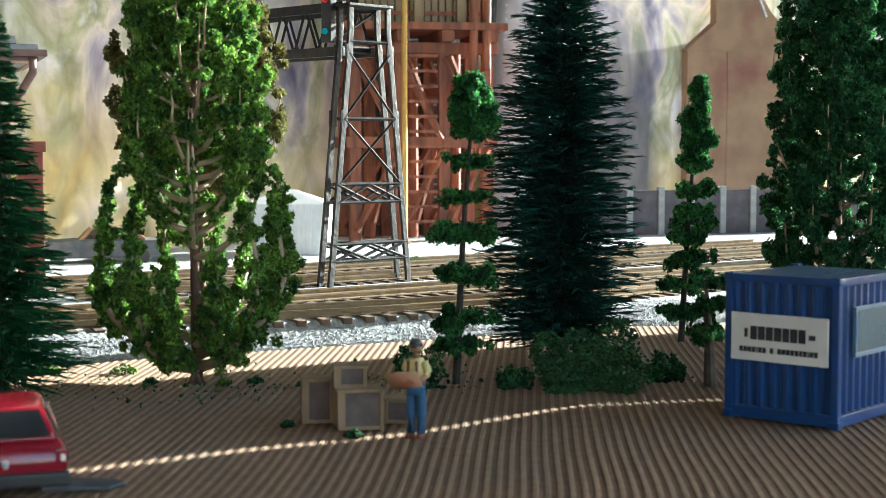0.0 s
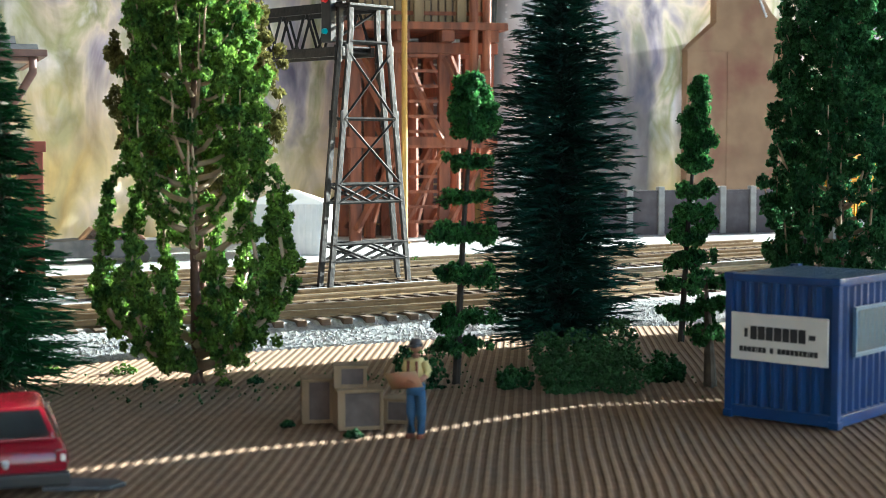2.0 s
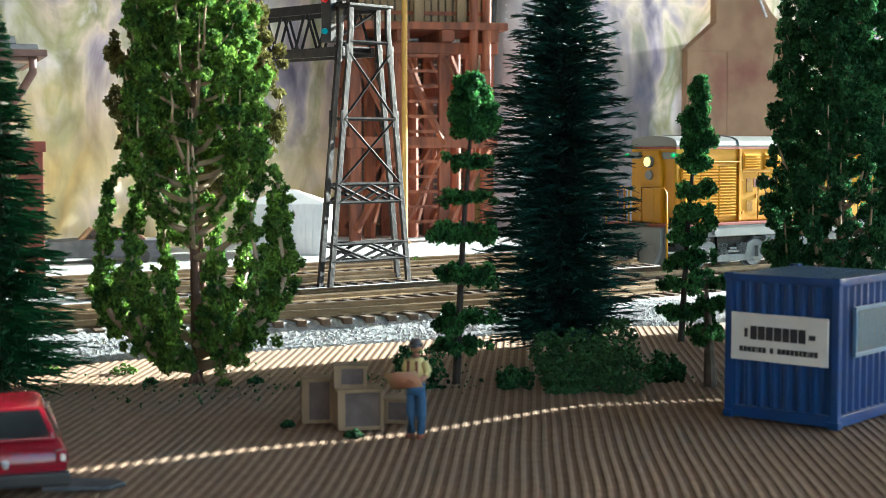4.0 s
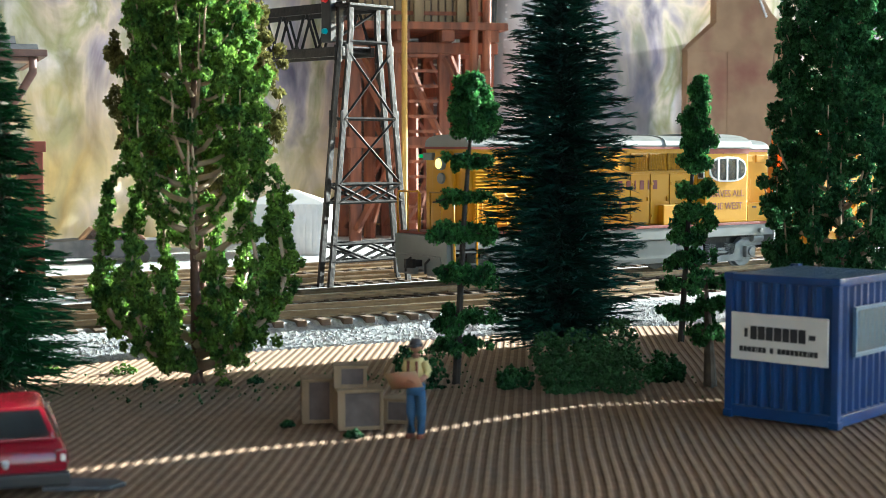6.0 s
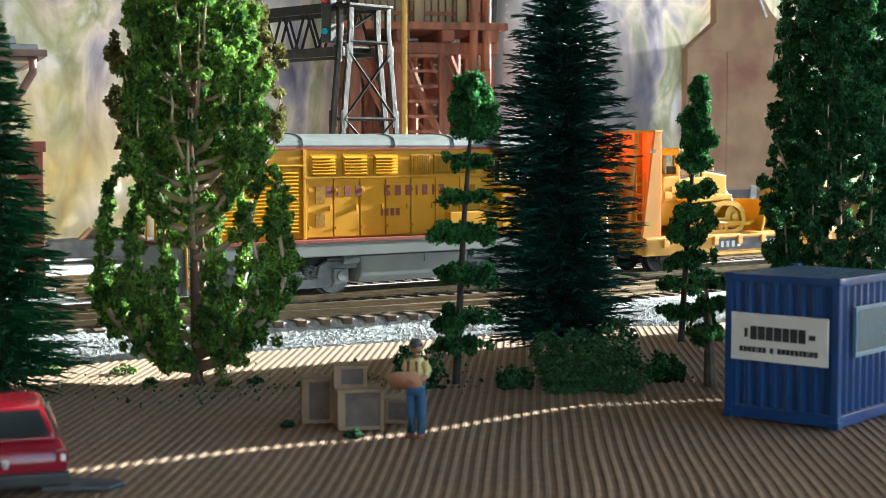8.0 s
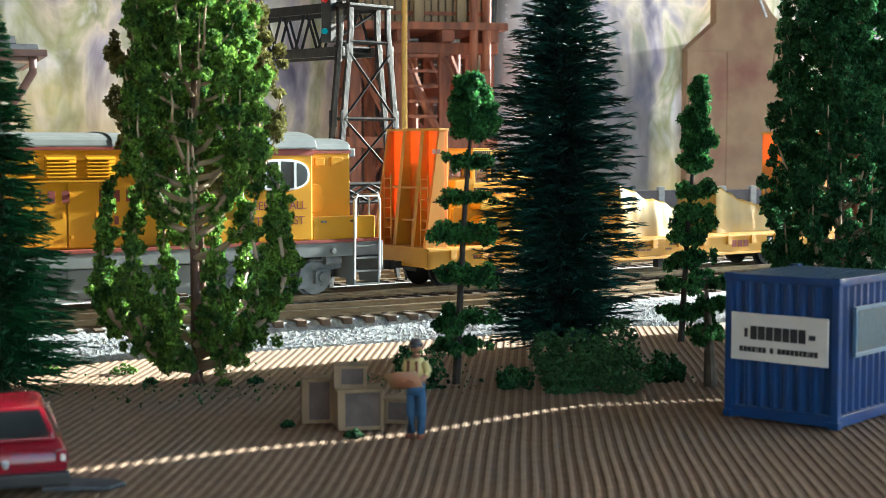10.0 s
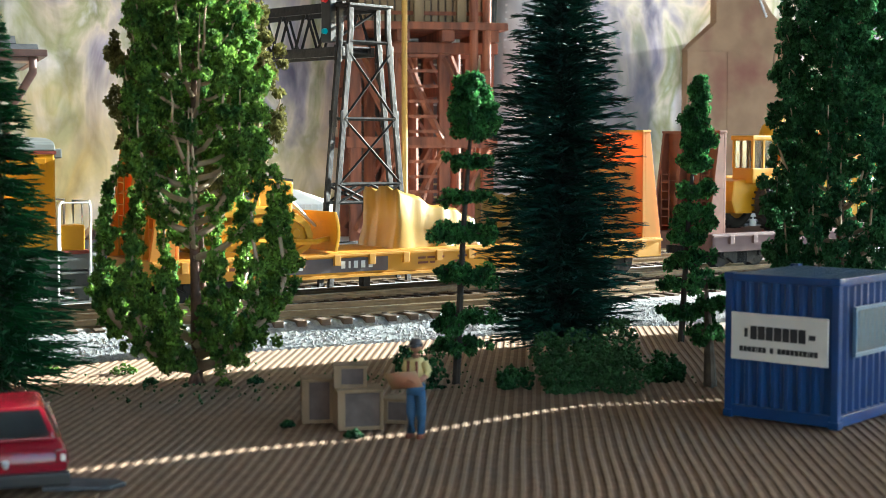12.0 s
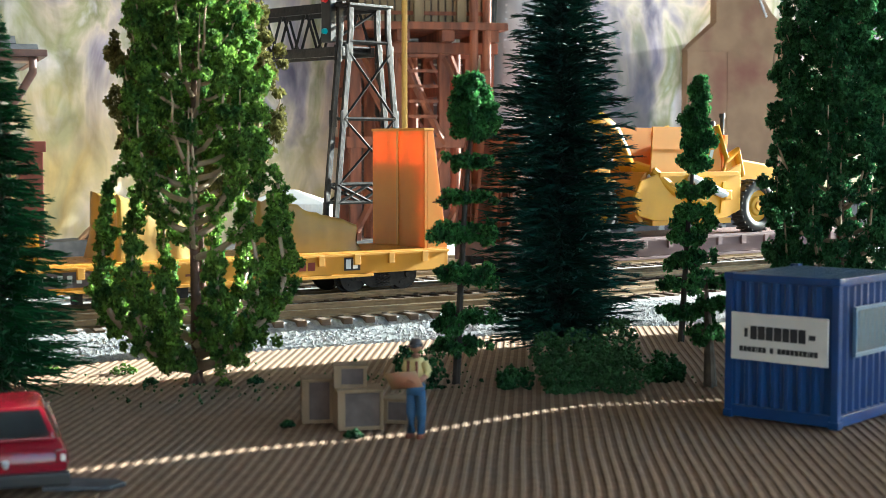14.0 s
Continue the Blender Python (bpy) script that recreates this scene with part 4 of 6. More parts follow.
def signal_tower():
    """A tapered lattice tower beside the line with a truss arm over the rear tracks; x along the track, y across it."""
    th = thing("signal_tower", "dark steel lattice signal tower with a cantilever truss arm", "signal tower", -28.5, 545.5, 6.3, 45)
    Z = 101.0

    def leg_x(z):
        return 19.2 - (19.2 - 9.0) * min(1, z / 92)
    for e in (-1, 1):
        for y in (-3.4, 2.2):
            s = Shape().add([Vector((x + dx, y + dy, z)) for x, z in ((e * leg_x(-2), -2), (e * leg_x(92), 92), (e * leg_x(92), Z)) for dx, dy in ((-1.1, 0), (1.1, 0), (1.1, 1.2), (-1.1, 1.2))],
                            [(0, 1, 5, 4), (1, 2, 6, 5), (2, 3, 7, 6), (3, 0, 4, 7), (4, 5, 9, 8), (5, 6, 10, 9), (6, 7, 11, 10), (7, 4, 8, 11), (8, 9, 10, 11), (3, 2, 1, 0)])
            part("leg", s, "darkmetal", th, "dark steel leg", bevel=0.15)

    def bar(x0, z0, x1, z1, y, r=0.55, name="brace"):
        part(name, Shape().tube((x0, y, z0), (x1, y, z1), r, None, 4), "darkmetal", th)
    for y in (-3.0, 3.0):
        for z0, z1 in ((37, 60.5), (60.5, 84)) if y < 0 else ():
            bar(-leg_x(z0), z0, leg_x(z1), z1, y)
            bar(leg_x(z0), z0, -leg_x(z1), z1, y)
        for z in (60.5, 88, 100.4):
            bar(-leg_x(z), z, leg_x(z), z, y, 0.6, "girt")
        for z0, z1 in ((30.5, 37), (9.5, 15.6)):
            for z in (z0, z1):
                bar(-leg_x(z), z, leg_x(z), z, y, 0.6, "girt")
            w = leg_x((z0 + z1) / 2)
            for i in range(2):
                xa, xb = -w + i * w, -w + (i + 1) * w
                bar(xa, z0, xb, z1, y, 0.6, "lattice_bar")
                bar(xa, z1, xb, z0, y, 0.6, "lattice_bar")
        for e in (-1, 1):
            for z in (60.5, 84):
                part("gusset", Shape().box(e * leg_x(z) - 1.6, e * leg_x(z) + 1.6, y - 0.35, y + 0.35, z - 3, z + 3), "darkmetal", th, bevel=0.15)
    bar(-9, 90, 9, 100, 3.0)
    part("platform", Shape().box(-10.5, 10.5, -4, 4, 100.6, 101.6), "darkmetal", th, bevel=0.2)
    # truss arm: runs away over the rear tracks
    for e in (-7.0, 7.0):
        for z in (84, 100):
            part("chord", Shape().box(e - 0.9, e + 0.9, 3, 86, z - 0.8, z + 2.6), "darkmetal", th, bevel=0.15)
        for i in range(6):
            y0, y1 = 4 + i * 13.6, 4 + (i + 1) * 13.6
            part("truss_bar", Shape().tube((e, y0, 85), (e, (y0 + y1) / 2, 101), 0.7, None, 4), "darkmetal", th)
            part("truss_bar", Shape().tube((e, (y0 + y1) / 2, 101), (e, y1, 85), 0.7, None, 4), "darkmetal", th)
    for i in range(7):
        part("cross_bar", Shape().tube((-7, 5 + i * 13, 85), (7, 5 + i * 13, 85), 0.6, None, 4), "darkmetal", th)
    part("walkway", Shape().box(-6, 6, 3, 86, 86.3, 86.8), "darkmetal", th)
    head = part("signal_head", Shape().box(-11, -8.0, 6, 11, 88, 108), "black", th, "black signal head", bevel=0.4)
    part("lens", Shape().tube((-11, 8.5, 104), (-12.3, 8.5, 104), 1.8, 1.5, 16), "redlens", head, "red signal lens")
    part("lens", Shape().tube((-11, 8.5, 92), (-12.3, 8.5, 92), 1.1, 0.9, 16), "tealens", head, "teal signal lens")
    return th


def shed():
    th = thing("shed", "small white ribbed metal shed with a hipped roof", "shed", -73, 706, 6.2, 0)
    part("wall", Shape().box(-19, 19, -15, 15, 0, 24.5), "white", th, bevel=0.2)
    rib = Shape().box(-0.55, 0.55, -0.5, 0.5, 0, 24).mesh("rib", ("white",), 0.1)
    for i in range(13):
        ob = part("rib", rib, "white", th)
        ob.matrix_basis = pose((-18 + i * 3.0) * MM, -15.3 * MM, 0)
    for i in range(10):
        ob = part("rib", rib, "white", th)
        ob.matrix_basis = pose(19.2 * MM, (-13.5 + i * 3.0) * MM, 0)
    part("roof", Shape().add([(-20, -16, 24), (20, -16, 24), (20, 16, 24), (-20, 16, 24), (-3, 0, 30.5), (3, 0, 30.5)], [(0, 1, 5, 4), (1, 2, 5), (2, 3, 4, 5), (3, 0, 4), (3, 2, 1, 0)]), "white", th, "white hipped roof", bevel=0.2)
    return th


def coaling_tower():
    """A red timber trestle that carries a slatted bin."""
    th = thing("coaling_tower", "red-brown timber coaling tower with a slatted bin on a braced trestle", "coaling tower", -16, 824, 6.0, 12)
    X = (-36, -12, 12, 36)
    for y in (-22, 22):
        for x in X:
            part("post", Shape().box(x - 3, x + 3, y - 3, y + 3, 0, 104), "timber", th, bevel=0.4)
        for i in range(3):
            part("brace", Shape().tube((X[i], y - 3.4, 6), (X[i + 1], y - 3.4, 50), 2.0, None, 4), "timber", th)
            part("brace", Shape().tube((X[i + 1], y - 3.4, 52), (X[i], y - 3.4, 98), 2.0, None, 4), "timber", th)
        for z in (50, 100):
            part("beam", Shape().box(-41, 41, y - 4, y + 4, z, z + 6), "timber", th, bevel=0.4)
    for x in X:
        part("cross_beam", Shape().box(x - 3.5, x + 3.5, -34, 30, 106, 112), "timber", th, bevel=0.4)
        part("cross_beam", Shape().box(x - 2.5, x + 2.5, -24, 24, 78, 83), "timber", th, bevel=0.4)
    for i in range(12):
        part("stair_tread", Shape().box(-8, 8, -27 - 0.2, -24.5, 10 + i * 8, 11.6 + i * 8), "timber", th)
    # back boards coloured dark to imitate the shade between the posts
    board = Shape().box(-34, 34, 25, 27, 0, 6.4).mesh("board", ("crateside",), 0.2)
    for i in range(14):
        part("board", board, "crateside", th, "dark board standing in for the shaded interior" if i == 0 else "").matrix_basis = pose(0, 0, i * 7.5 * MM)
    for x in (-24, 0, 24):
        part("inner_post", Shape().tube((x, 4, 0), (x, 4, 104), 3.4, 3.0, 12), "timber", th)
        part("inner_brace", Shape().tube((x, -8, 10), (x + 14, -8, 60), 1.7, None, 6).tube((x + 10, -10, 62), (x - 6, -10, 100), 1.7, None, 6), "timber", th)
    part("platform", Shape().box(-44, 44, -36, 34, 112, 116), "timber", th, bevel=0.4)
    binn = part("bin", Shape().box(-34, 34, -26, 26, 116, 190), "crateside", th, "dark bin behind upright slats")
    slat = Shape().box(-1.5, 1.5, -0.8, 0.8, 116, 190).mesh("slat", ("slatwood",), 0.3)
    for i in range(18):
        ob = part("slat", slat, "slatwood", binn)
        ob.matrix_basis = pose((-33 + i * 3.9) * MM, -26.8 * MM, 0)
    for z in (120, 140, 160):
        part("bin_hoop", Shape().box(-35, 35, -28.4, -27, z, z + 2), "timber", binn)
    for x in (-3, 20):
        part("bin_post", Shape().box(x - 2.6, x + 2.6, -31, -27.5, 112, 190), "slatwood", binn, bevel=0.3)
    for x in (26, 33):
        part("down_pipe", Shape().tube((x, -33, 84), (x, -33, 190), 2.4, None, 12), "timber", th, "red-brown pipe", smooth=False)
    part("chute", Shape().prism(((20, 70), (34, 76), (34, 92), (20, 86)), -38, -26), "timber", th, bevel=0.4)
    return th


def yellow_pole():
    th = thing("pole", "slim yellow ochre pole with a ladder-like bracket", "pole", -19.8, 775, 6.2)
    part("shaft", Shape().tube((0, 0, -1), (0, 0, 150), 1.6, 1.4, 12), "polewood", th)
    part("foot", Shape().box(-3, 3, -3, 3, -1, 1.2), "polewood", th, bevel=0.3)
    return th


def silo():
    th = thing("silo", "tall pale galvanised silo with rows of rivets", "silo", 47, 890, 6.0)
    part("wall", Shape().tube((0, 0, 0), (0, 0, 190), 23, 15, 40), "silver", th, smooth=True)
    riv = Shape()
    for z in range(20, 190, 4):
        r = 23 - 8 * z / 190
        for a in (-2.2, -1.35, -1.2, -0.4):
            riv.box(r * math.cos(a) - 0.5, r * math.cos(a) + 0.5, r * math.sin(a) - 0.5, r * math.sin(a) + 0.5, z, z + 1)
    part("riveting", riv, "silver", th)
    part("leaning_pipe", Shape().path([(-22, -20, 60), (-17, -20, 190)], 3.2, 3.2, 12), "darkmetal", th, "dark sloping pipe")
    return th


def elevator_house():
    th = thing("grain_elevator", "weathered tan grain elevator with rust-stained walls", "building", 161, 992, 6.0, 20)
    prof = [(0, 0), (0, 114), (21, 132), (21, 176), (36, 188), (50, 160), (64, 140), (78, 128), (78, 0)]
    part("wall", Shape().prism(prof, 0, 8), "tan", th, "stained tan plaster wall", bevel=0.5)
    part("roof_edge", Shape().prism([(21.3, 132), (-0.6, 113.6), (-0.9, 114.2), (21, 132.8)], -0.7, 8.6), "tan", th)
    part("roof_edge", Shape().prism([(46, 164), (58.6, 137), (59.4, 137.6), (46.8, 165)], -1.4, -0.2), "silver", th, "pale metal roof edge")
    part("seam", Shape().box(0, 78, -0.4, 0, 113.4, 113.8).box(0, 78, -0.3, 0, 58, 58.3).box(30, 30.3, -0.3, 0, 0, 113), "tan", th)
    return th


def retaining_fence():
    """Concrete posts with dark panels between them, along the rear of the yard."""
    th = thing("panel_fence", "dark panel fence between pale concrete posts", "fence", 0, 0, 6.0)
    a = Vector((105, 846, 0))
    post = Shape().box(-1.9, 1.9, -1.9, 1.9, 0, 28).mesh("post", ("concrete",), 0.3)
    pan = Shape().box(1.9, 18.1, -0.7, 0.7, 0, 24.5).box(1.9, 18.1, -1.1, 1.1, 24.5, 26).mesh("panel", ("panel",), 0.15)
    for i in range(9):
        p = a + Vector((math.cos(radians(20)), math.sin(radians(20)), 0)) * (i * 20 - 20)
        for name, data in (("post", post), ("panel", pan)):
            ob = part(name, data, "panel", th)
            ob.matrix_basis = pose(p.x * MM, p.y * MM, 0, 0, 0, 20)
    return th


def depot():
    th = thing("depot_building", "cream depot building with slate roof and brown gutter", "building", -216, 570, 2.8, 20)
    part("wall", Shape().box(-60, 44, -28, 40, 0, 86), "wallcream", th, bevel=0.4)
    part("roof", Shape().add([(-130, -46, 88), (57, -46, 88), (57, 62, 88), (-130, 62, 88), (-130, 8, 118), (-10, 8, 118), (-130, -46, 86.5), (57, -46, 86.5), (57, 62, 86.5), (-130, 62, 86.5)],
                             [(0, 1, 5, 4), (1, 2, 5), (2, 3, 4, 5), (3, 0, 4), (0, 6, 7, 1), (1, 7, 8, 2), (2, 8, 9, 3), (3, 9, 6, 0), (9, 8, 7, 6)]), "slate", th, "grey hipped slate roof", bevel=0.3)
    for i in range(9):
        k = i / 9.0
        part("shingle_course", Shape().box(-130, 57.2 - 67 * k, 0, 6.4, 0.05, 0.3), "slate", th).matrix_basis = pose(0, (-46.3 + 54 * k) * MM, (88.0 + 30 * k) * MM, 29, 0, 0)
    part("gutter", Shape().box(-71, 60, -49.5, -45.5, 86.5, 89).box(57.5, 60, -49, 60, 86.5, 89), "gutter", th, "brown gutter", bevel=0.4)
    part("soffit", Shape().box(-70, 57, -46, -28, 85, 86.4), "gutter", th)
    part("downpipe", Shape().path([(55, -47, 87), (55, -47, 81), (50, -40, 72), (46.5, -30, 66), (46.5, -29.5, 0)], 1.5, None, 8), "gutter", th, smooth=True)
    part("chimney", Shape().box(50, 59, -36, -24, 0, 52).box(49, 60, -37, -23, 52, 56), "brick", th, "red brick pier", bevel=0.4)
    return th


def parked_car():
    th = thing("parked_car", "old tan and dark toy saloon parked behind the tracks", "car", -150, 652, 6.4, 15)
    part("body", Shape().prism(((-28, 2.5), (-29, 6), (-27, 9.5), (-10, 10.4), (27, 10), (29, 7), (28, 2.5)), -10, 10), "slate", th, bevel=0.8)
    c = part("cabin", Shape().prism(((-9, 10.2), (-4, 15.4), (14, 15.6), (20, 10.2)), -8.6, 8.6), "tan", th, bevel=0.7)
    part("side_window", Shape().prism(((-6.5, 10.8), (-3, 14.6), (13, 14.8), (17, 10.8)), -8.9, -8.55), "glassdark", c)
    for x in (-18, 18):
        for y in (-9, 9):
            part("wheel", Shape().tube((x, y - 1.2, 3), (x, y + 1.2, 3), 3.1, None, 18), "rubber", th, bevel=0.3)
    part("headlamp", Shape().tube((-28.6, -7, 6.6), (-29.6, -7, 6.6), 1.4, None, 12).tube((28, -7, 6.6), (29.6, -7, 6.6), 1.4, None, 12), "sign", th)
    return th


def litter():
    """Green crumbs and twigs shed on the mat round the trees."""
    rnd = random.Random(12)
    s = Shape()
    for k in range(330):
        x = rnd.gauss(-50, 34) if k < 250 else rnd.uniform(-20, 70)
        y = 352 + rnd.gauss(0, 14) + 0.18 * (x + 50)
        r = rnd.uniform(0.15, 0.5) if rnd.random() < 0.9 else rnd.uniform(0.5, 0.9)
        s.crumb((x, y, 0.5 + r * 0.4), r, rnd)
    single("litter", s, "leafm", "scattered green foam crumbs on the mat", "litter", kind="stuff")


def tuft(x, y, r, seed, leaf, z=0.5):
    rnd = random.Random(seed)
    s = Shape()
    for k in range(90):
        a, d = rnd.uniform(0, math.tau), rnd.random() ** 0.6 * r
        s.crumb((math.cos(a) * d, math.sin(a) * d, rnd.uniform(0, 0.8) * r * (1.1 - d / r)), rnd.uniform(0.25, 0.6), rnd)
    single("grass_tuft", s, leaf, "small green foam tuft on the ground", "tuft", x, y, z, group="tufts")


container()
crate("tall wooden crate with a pale lid", -26.0, 305.5, 6.4, 6.4, 8.6, 8)
crate("wooden crate under a smaller crate", -17.2, 299.0, 9.2, 8.0, 7.6, 12)
crate("small crate stacked on a larger one", -18.8, 299.5, 6.6, 5.6, 4.0, 6, z=8.75)
crate("low crate behind the figurine", -9.0, 305, 6.2, 6.2, 4.6, -14)
figurine()
toy_car(-69.5, 235, 18)
single("paving_slab", Shape().prism(((-7, -5), (4, -4), (6, -1), (4, 1.5), (-7, 3)), 0, 0.8, "z"), "slate", "thin flat grey piece on the mat beside the car", "slab", -58.5, 246, 0.7, bevel=0.3)
signal_tower()
shed()
coaling_tower()
yellow_pole()
silo()
elevator_house()
retaining_fence()
depot()
parked_car()
litter()
for i, (x, y, r, leaf) in enumerate(((-17.6, 289.5, 2.0, "leafd"), (-31.5, 301, 1.4, "leafd"), (-80, 372, 3.4, "leaf"), (-98, 372, 2.6, "leaf"), (-33, 352, 1.8, "leafd"), (-45, 357, 2.2, "leafd"), (-52, 353, 2.0, "leaf"), (-70, 356, 1.8, "leafd"), (-8, 408, 2.4, "leaf"), (-12, 640, 5, "leaf"), (-40, 640, 5, "leaf"), (10, 660, 5, "leaf"))):
    tuft(x, y, r, 40 + i, leaf, 6.4 if y > 500 else 0.5)


# ---- the train: +x is the way it goes, +y the side that shows, z from the rail head ----
V = 49.4                                     # train speed, mm/s
AXLES = []                                   # wheelsets that roll: object, place on its vehicle, radius


def along(t):
    """Distance of the headlight along the track at t seconds."""
    return 27.9 - V * (t - 6.5)


def rolling(q, lift=0.0, side=0.0):
    """Poses of a thing that rides q behind the headlight."""
    rows = []
    for t in (0, 3.5, 7, 10.5, 14):
        p = TRACK_O + D * (along(t) + q) - N * side
        rows.append((t, pose(p.x * MM, p.y * MM, (RAIL_Z + lift) * MM, 0, 0, 180 + PHI)))
    return rows


def axle_mesh(r, mat):
    s = Shape()
    for e in (-1, 1):
        s.tube((0, e * 7.2, 0), (0, e * 9.3, 0), r, r * 0.98, 28)
        s.tube((0, e * 6.6, 0), (0, e * 7.2, 0), r * 1.12, r * 1.12, 28)
        s.tube((0, e * 9.3, 0), (0, e * 9.6, 0), r * 0.8, r * 0.45, 20)
        for k in range(4):
            a = k * math.pi / 2
            s.tube((r * 0.6 * math.cos(a), e * 9.2, r * 0.6 * math.sin(a)), (r * 0.6 * math.cos(a), e * 9.7, r * 0.6 * math.sin(a)), r * 0.1, None, 8)
    s.tube((0, -9, 0), (0, 9, 0), 0.9, None, 8)
    return s.mesh("wheelset", (mat,))


def add_axle(data, parent, x, r):
    ob = part("wheelset", data, "black", parent, "steel wheels on an axle")
    ob.matrix_basis = pose(x * MM, 0, r * MM)
    AXLES.append((ob, x, r))


def spring(s, x, y, z0, z1, r=0.9):
    n = 26
    s.path([(x + r * math.cos(i * 1.2), y + r * math.sin(i * 1.2), z0 + (z1 - z0) * i / n) for i in range(n + 1)], 0.22, None, 4)


def freight_truck(parent, cx, data):
    for y0, y1 in ((9.9, 11.4), (-11.4, -9.9)):
        s = Shape()
        s.prism(((cx - 13, 5.0), (cx - 10, 7.6), (cx - 4, 9.0), (cx + 4, 9.0), (cx + 10, 7.6), (cx + 13, 5.0), (cx + 10, 3.4), (cx + 8, 3.9), (cx + 4.5, 1.5), (cx - 4.5, 1.5), (cx - 8, 3.9), (cx - 10, 3.4)), y0, y1)
        for e in (-10, 10):
            s.tube((cx + e, y0, 5.2), (cx + e, y1 + (0.7 if y0 > 0 else 0), 5.2), 1.5, 1.2, 10)
        for dx in (-1.8, 0, 1.8):
            spring(s, cx + dx, (y0 + y1) / 2 + (0.9 if y0 > 0 else -0.9), 2.0, 6.5)
        part("side_frame", s, "darkmetal", parent, "black cast truck side frame", bevel=0.2)
    part("bolster", Shape().box(cx - 2, cx + 2, -10, 10, 3.5, 6.5), "darkmetal", parent)
    for e in (-10, 10):
        add_axle(data, parent, cx + e, 5.2)


def coupler(parent, x, way):
    s = Shape().box(x, x + way * 5, -1.2, 1.2, 6.3, 8.6)
    s.prism(((x + way * 5, -1.6), (x + way * 7.4, -2.0), (x + way * 7.4, -0.6), (x + way * 6, 0.2), (x + way * 7.2, 1.2), (x + way * 6.6, 2.0), (x + way * 5, 1.6)), 5.9, 9.0, "z")
    part("coupler", s, "darkmetal", parent, bevel=0.15)


def bars(parent, name, x0, widths, y, z0, z1, mat, gap=0.7, label="", face=1):
    """A line of writing as plain bars on a side, read from the front of the vehicle backwards."""
    x = x0
    for w in widths:
        if w > 0:
            part(name, Shape().box(x - w, x, min(y, y + 0.12 * face), max(y, y + 0.12 * face), z0, z1), mat, parent, label)
        x -= abs(w) + gap


def words(parent, name, text, x, y, z, size, mat, label):
    c = bpy.data.curves.new(name, "FONT")
    c.body, c.size, c.extrude = text, size * MM, 0.04 * MM
    c.align_x = "CENTER"
    tmp = new("tmp", c)
    bpy.context.view_layer.update()
    me = bpy.data.meshes.new_from_object(tmp.evaluated_get(bpy.context.evaluated_depsgraph_get()))
    bpy.data.objects.remove(tmp)
    me.materials.clear()
    me.materials.append(MAT[mat])
    ob = part(name, me, mat, parent, label)
    ob.matrix_basis = pose(x * MM, y * MM, z * MM, 90, 0, 180)
    return ob


def hood_section(half, z0, z1, crown, n=8):
    """Cross-section of a hood: upright sides and a gently arched roof with rounded shoulders."""
    pts = [(half, z0), (half, z1)]
    for i in range(1, n):
        a = i / n
        x = half * math.cos(math.pi * a)
        pts.append((x * 0.985, z1 + crown * math.sin(math.pi * a) ** 0.6))
    return pts + [(-half, z1), (-half, z0)]


def louvre(parent, x0, x1, z0, z1, y, count, mat="yellow", name="louvre"):
    s = Shape()
    s.box(x0 - 0.4, x1 + 0.4, y - 0.1, y + 0.2, z0 - 0.4, z1 + 0.4)
    fr = part(name, s, mat, parent)
    st = (z1 - z0) / count
    slat = Shape().prism(((y + 0.1, st * 0.95), (y + 0.95, st * 0.18), (y + 0.95, 0), (y + 0.1, st * 0.5)), x0, x1, "x").mesh("slat", (mat,))
    for i in range(count):
        part("slat", slat, mat, fr).matrix_basis = pose(0, 0, (z0 + st * i) * MM)
    return fr


